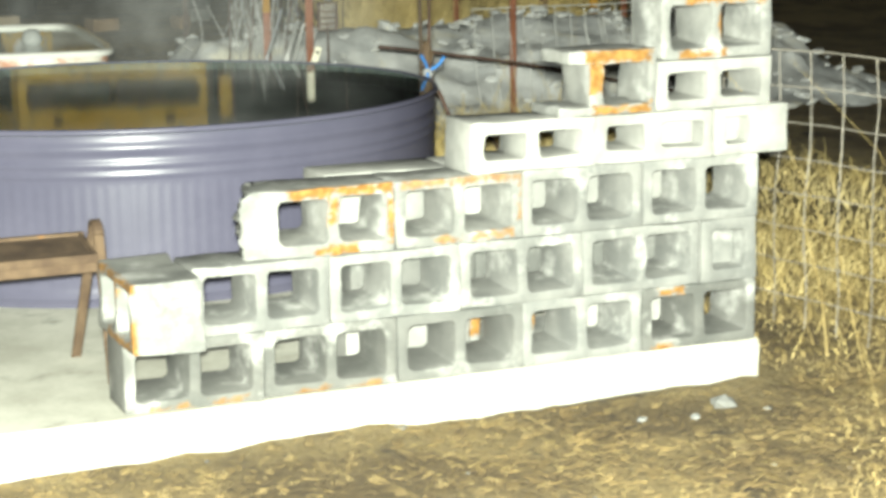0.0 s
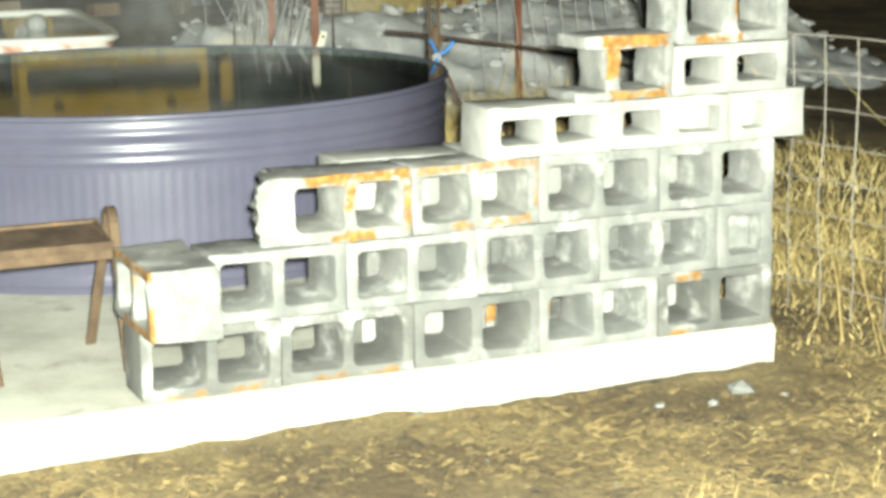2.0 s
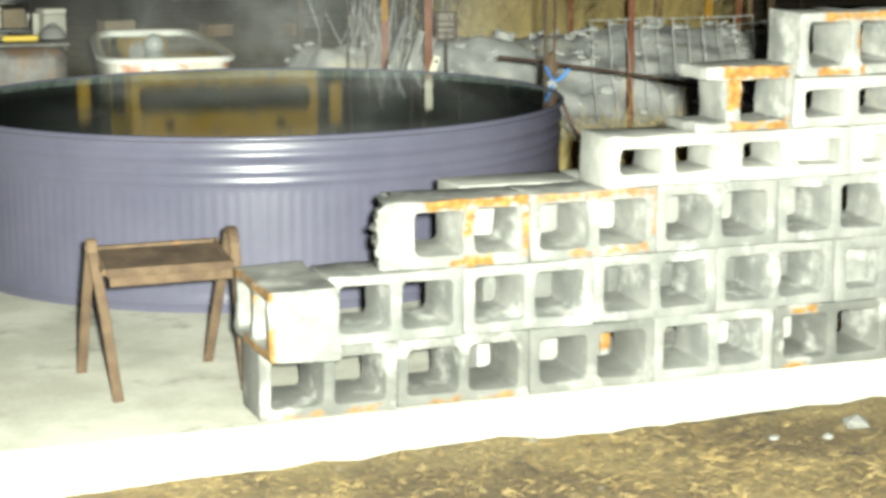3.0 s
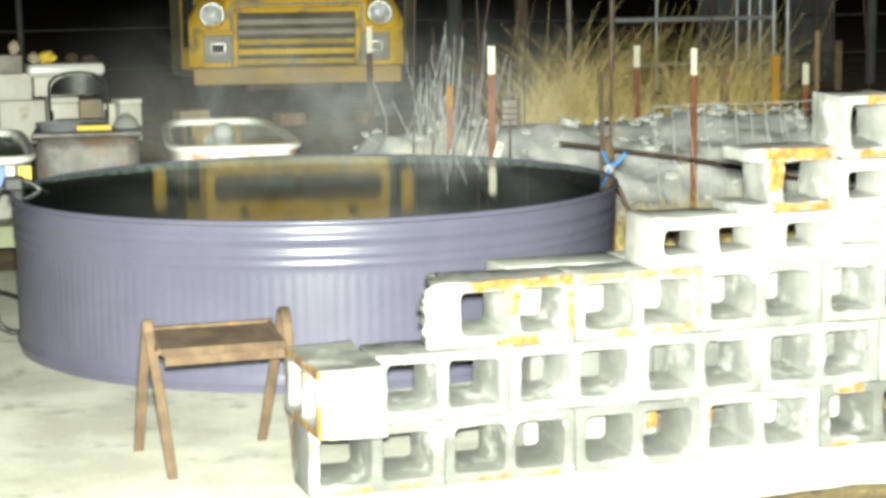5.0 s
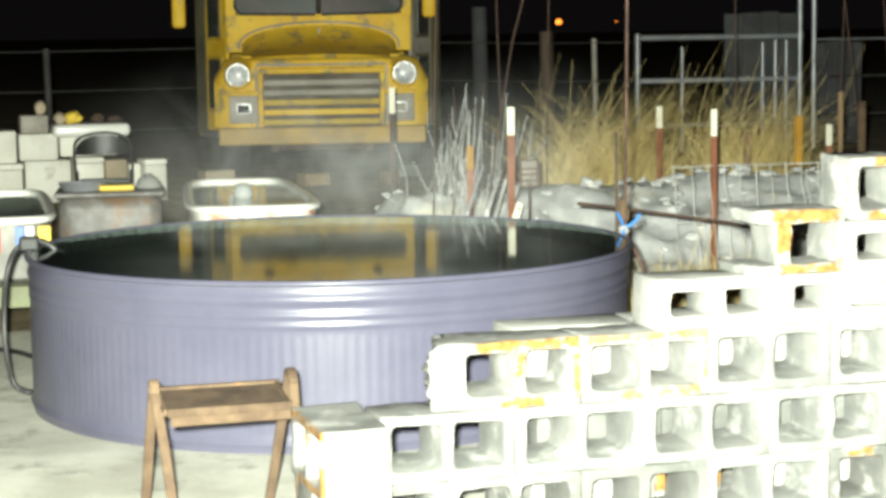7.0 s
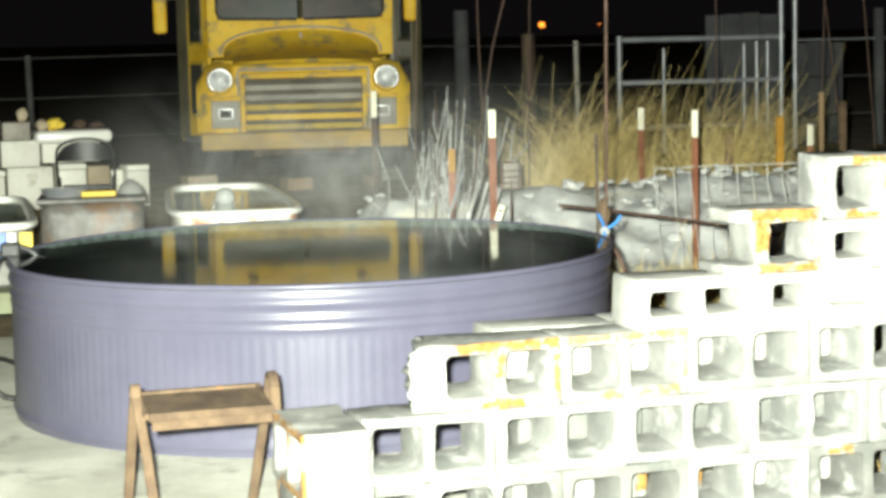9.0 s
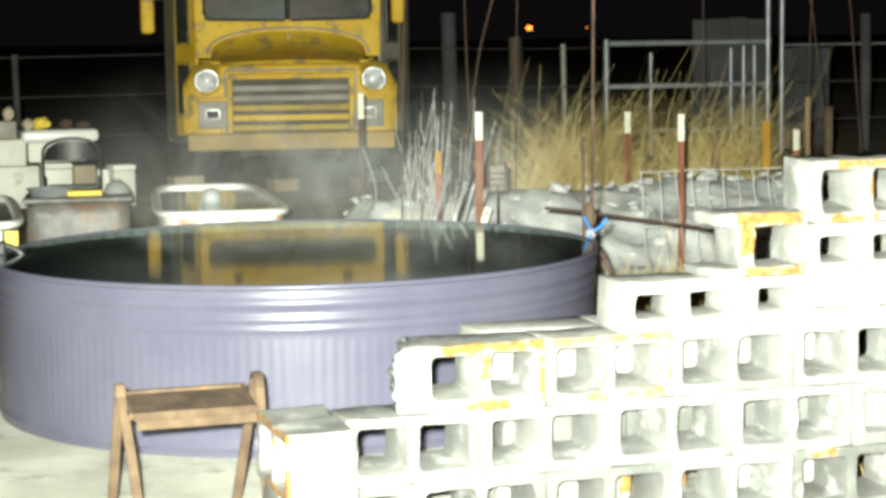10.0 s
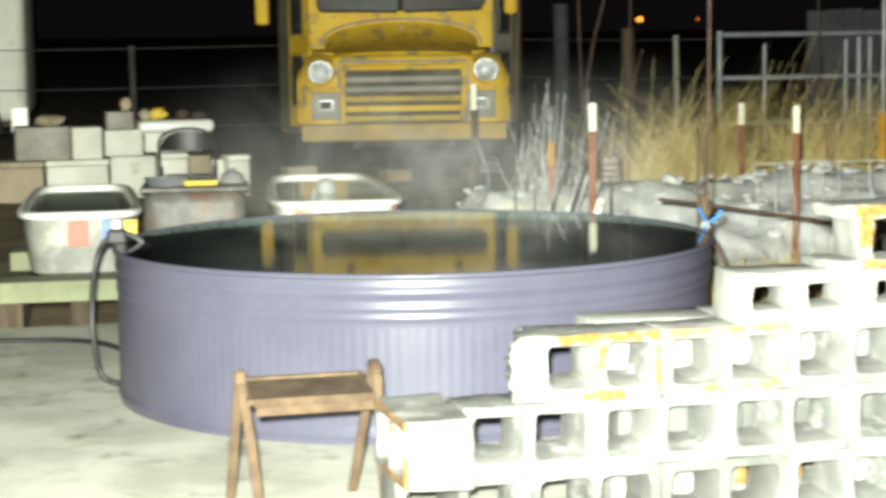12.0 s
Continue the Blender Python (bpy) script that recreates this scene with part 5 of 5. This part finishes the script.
for k, (x, z, sx, sz, m, lab, cat) in enumerate((
        (0.33, 0.765, 0.055, 0.05, TAN_BOX, "small brown bundle on the tabletop", "bundle"),
        (0.43, 0.765, 0.075, 0.055, SPONGE, "yellow sponge-like lump on the tabletop", "sponge"),
        (0.63, 0.765, 0.06, 0.04, RUST, "rusty brown object on the tabletop", "scrap"),
        (0.77, 0.765, 0.07, 0.03, RUST_DARK, "dark brown scrap on the tabletop", "scrap"),
        (0.17, 0.842, 0.045, 0.06, TAN_BOX, "small knotted rag on the grey block", "rag"),
        (-0.45, 0.732, 0.12, 0.05, TAN_BOX, "heap of tan rags on the metal box", "rag"))):
    ob = part("rag_lump", lump(bmesh.new(), (0, 0, sz * 0.85), (sx, sx * 0.8, sz), k + 2, 0.35), m, None, m=pose(x, 10.85, z))
    tagged(ob, lab, cat)

tote = thing("clear_tote", "cloudy plastic tote full of brown bric-a-brac", "tote", pose(0.28, 7.1, 0, 0, 0, -8))
z0 = ground_z(0.28, 7.1) - 0.01
bm = boxed(-0.33, 0, z0, 0.33, 0.5, 0.46, 0.09, 4)
part("tote_body", bm, CLEAR_BIN, tote, smooth=True)
part("tote_rim", boxed(-0.345, -0.015, 0.455, 0.345, 0.515, 0.485, 0.012), CLEAR_BIN, tote)
y2 = thing("yellow_level", "flat yellow plastic tool lying on the tote", "tool", pose(0.34, 7.2, 0.486, 0, 0, -5))
part("tool_body", boxed(-0.11, 0, 0, 0.11, 0.07, 0.035, 0.01), SPONGE, y2)
bowl = thing("glass_bowl", "upturned clear bowl catching the light", "bowl", pose(0.57, 7.4, 0.486))
part("bowl_shell", lathe([(0.085, 0.0), (0.08, 0.025), (0.065, 0.055), (0.035, 0.075), (0.001, 0.08)], 32), plain("frosted_glass", (0.24, 0.24, 0.23), 0.12), bowl, smooth=True)
part("bowl_foot", lathe([(0.025, 0.08), (0.03, 0.09), (0.001, 0.09)], 24), plain("frosted_foot", (0.24, 0.24, 0.23), 0.12), bowl, smooth=True)
pan = thing("metal_pan", "dull metal pan lying on the tote", "pan", pose(0.14, 7.35, 0.486))
part("pan_bowl", lathe([(0.001, 0.004), (0.12, 0.004), (0.15, 0.05), (0.155, 0.05), (0.125, 0.0)], 32), STEEL, pan, smooth=True)
part("pan_handle", tubed([(0.15, 0, 0.045), (0.30, -0.03, 0.05)], 0.010, 8), BLACK, pan)
blue = thing("folded_tarp", "bluish grey folded tarpaulin beside the tote", "tarp", pose(0.02, 6.3, ground_z(0.02, 6.3)))
part("tarp_folds", lump(bmesh.new(), (0, 0, 0.16), (0.26, 0.18, 0.20), 8, 0.4, 3), mat("blue_grey_tarp", (0.10, 0.13, 0.14), (0.17, 0.20, 0.21), 0.7, 5, 40, 0.2, 0.3, 0.004), blue, smooth=True)

# ---- planks under the bus, parked trailer at the edge of the light ----
for x, y, w, m in ((2.55, 11.35, 0.12, WOOD), (3.2, 11.2, 0.05, WOOD), (3.45, 11.6, 0.10, BLOCK_DARK), (1.75, 11.7, 0.14, TAN_BOX)):
    z = ground_z(x, y) - 0.01
    ob = part("timber_offcut", boxed(-w, -0.1, 0, w, 0.1, 0.11, 0.01), m, None, m=pose(x, y, z, 0, 0, 12))
    tagged(ob, "offcut block lying under the front of the bus", "offcut", "offcuts under the bus")


def build_trailer():
    t = thing("white_trailer", "white box trailer parked in the dark", "trailer", pose(-0.52, 14.0, 0.18, 0, 0, -4))
    part("trailer_body", boxed(-3.0, 0, 0.46, 0.0, 4.0, 2.5, 0.10, 4), WHITE_BOX, t, smooth=True)
    part("skirt", boxed(-0.16, -0.012, 0.36, 0.0, 0.04, 0.60, 0.01), ENAMEL, t)
    for x in (-0.75, -2.4):
        part("wheel_arch", tubed([(x + 0.48 * math.cos(q), -0.01, 0.34 + 0.5 * math.sin(q)) for q in np.linspace(0, math.pi, 15)], 0.04, 8), BLACK, t, smooth=True)
        wh = part("wheel", lathe([(0.20, -0.1), (0.33, -0.1), (0.36, 0), (0.33, 0.1), (0.20, 0.1)], 32), RUBBER, t, "", True, pose(x, 0.1, 0.35, 90))
        part("rim", lathe([(0.001, 0.05), (0.12, 0.06), (0.205, 0.10)], 24), GREY_TRIM, wh, smooth=True)
    part("frame_rail", boxed(-2.9, 0.2, 0.40, -0.1, 3.8, 0.47), RUST_DARK, t)


build_trailer()


# ---- steam drifting off the warm water ----
def steam_material(seed, dense):
    m = bpy.data.materials.new("steam")
    m.use_nodes = True
    t = m.node_tree
    t.nodes.remove(t.nodes["Principled BSDF"])
    c = t.nodes.new("ShaderNodeTexCoord")
    shift = t.nodes.new("ShaderNodeMapping")
    shift.inputs["Location"].default_value = (seed * 3.1, seed * 1.7, seed * 0.9)
    shift.inputs["Scale"].default_value = (1.0, 1.0, 0.75)
    t.links.new(c.outputs["Object"], shift.inputs[0])
    n = t.nodes.new("ShaderNodeTexNoise")
    n.inputs["Scale"].default_value, n.inputs["Detail"].default_value = 2.1, 4
    n.inputs["Roughness"].default_value, n.inputs["Distortion"].default_value = 0.55, 0.6
    t.links.new(shift.outputs[0], n.inputs["Vector"])
    cloud = t.nodes.new("ShaderNodeMapRange")
    cloud.interpolation_type = "SMOOTHSTEP"
    cloud.inputs[1].default_value, cloud.inputs[2].default_value = 0.30, 0.75
    t.links.new(n.outputs["Fac"], cloud.inputs[0])
    s = t.nodes.new("ShaderNodeSeparateXYZ")
    t.links.new(c.outputs["Generated"], s.inputs[0])
    out = cloud.outputs[0]
    for axis, a, b in ((0, 0.0, 0.40), (0, 1.0, 0.60), (2, 0.0, 0.12), (2, 1.0, 0.30)):
        fade = t.nodes.new("ShaderNodeMapRange")
        fade.interpolation_type = "SMOOTHSTEP"
        fade.inputs[1].default_value, fade.inputs[2].default_value = a, b
        t.links.new(s.outputs[axis], fade.inputs[0])
        mul = t.nodes.new("ShaderNodeMath")
        mul.operation = "MULTIPLY"
        t.links.new(out, mul.inputs[0])
        t.links.new(fade.outputs[0], mul.inputs[1])
        out = mul.outputs[0]
    mul = t.nodes.new("ShaderNodeMath")
    mul.operation = "MULTIPLY"
    mul.inputs[1].default_value = dense
    t.links.new(out, mul.inputs[0])
    clear, white, mx = t.nodes.new("ShaderNodeBsdfTransparent"), t.nodes.new("ShaderNodeBsdfDiffuse"), t.nodes.new("ShaderNodeMixShader")
    white.inputs["Color"].default_value = (0.85, 0.86, 0.85, 1)
    t.links.new(mul.outputs[0], mx.inputs[0])
    t.links.new(clear.outputs[0], mx.inputs[1])
    t.links.new(white.outputs[0], mx.inputs[2])
    t.links.new(mx.outputs[0], t.nodes["Material Output"].inputs["Surface"])
    return m


def build_steam():
    """Thin rippling veils, one behind the other, rising from the tank and blown towards the bus."""
    for k, (x, y, w, z0, z1, dense) in enumerate(((0.70, 2.0, 2.5, 0.64, 1.15, 0.055), (1.0, 3.1, 2.8, 0.64, 1.35, 0.065), (1.45, 4.3, 3.2, 0.58, 1.40, 0.045), (2.05, 7.7, 3.2, 0.10, 1.5, 0.042))):
        nx, nz = 40, 16
        verts = []
        for j in range(nz + 1):
            for i in range(nx + 1):
                u, v = i / nx - 0.5, j / nz
                verts.append((u * w, 0.16 * noise.noise((u * 5, v * 2, k + 0.5)) + 0.25 * v, z0 + (z1 - z0) * v))
        faces = [(j * (nx + 1) + i, j * (nx + 1) + i + 1, (j + 1) * (nx + 1) + i + 1, (j + 1) * (nx + 1) + i) for j in range(nz) for i in range(nx)]
        me = bpy.data.meshes.new("steam")
        me.from_pydata(verts, [], faces)
        me.materials.append(steam_material(k + 1, dense))
        me.polygons.foreach_set("use_smooth", [True] * len(me.polygons))
        ob = new("steam", me)
        ob.location = (x, y, 0)
        tagged(ob, "thin white steam drifting off the warm water", "steam", kind="stuff")


build_steam()
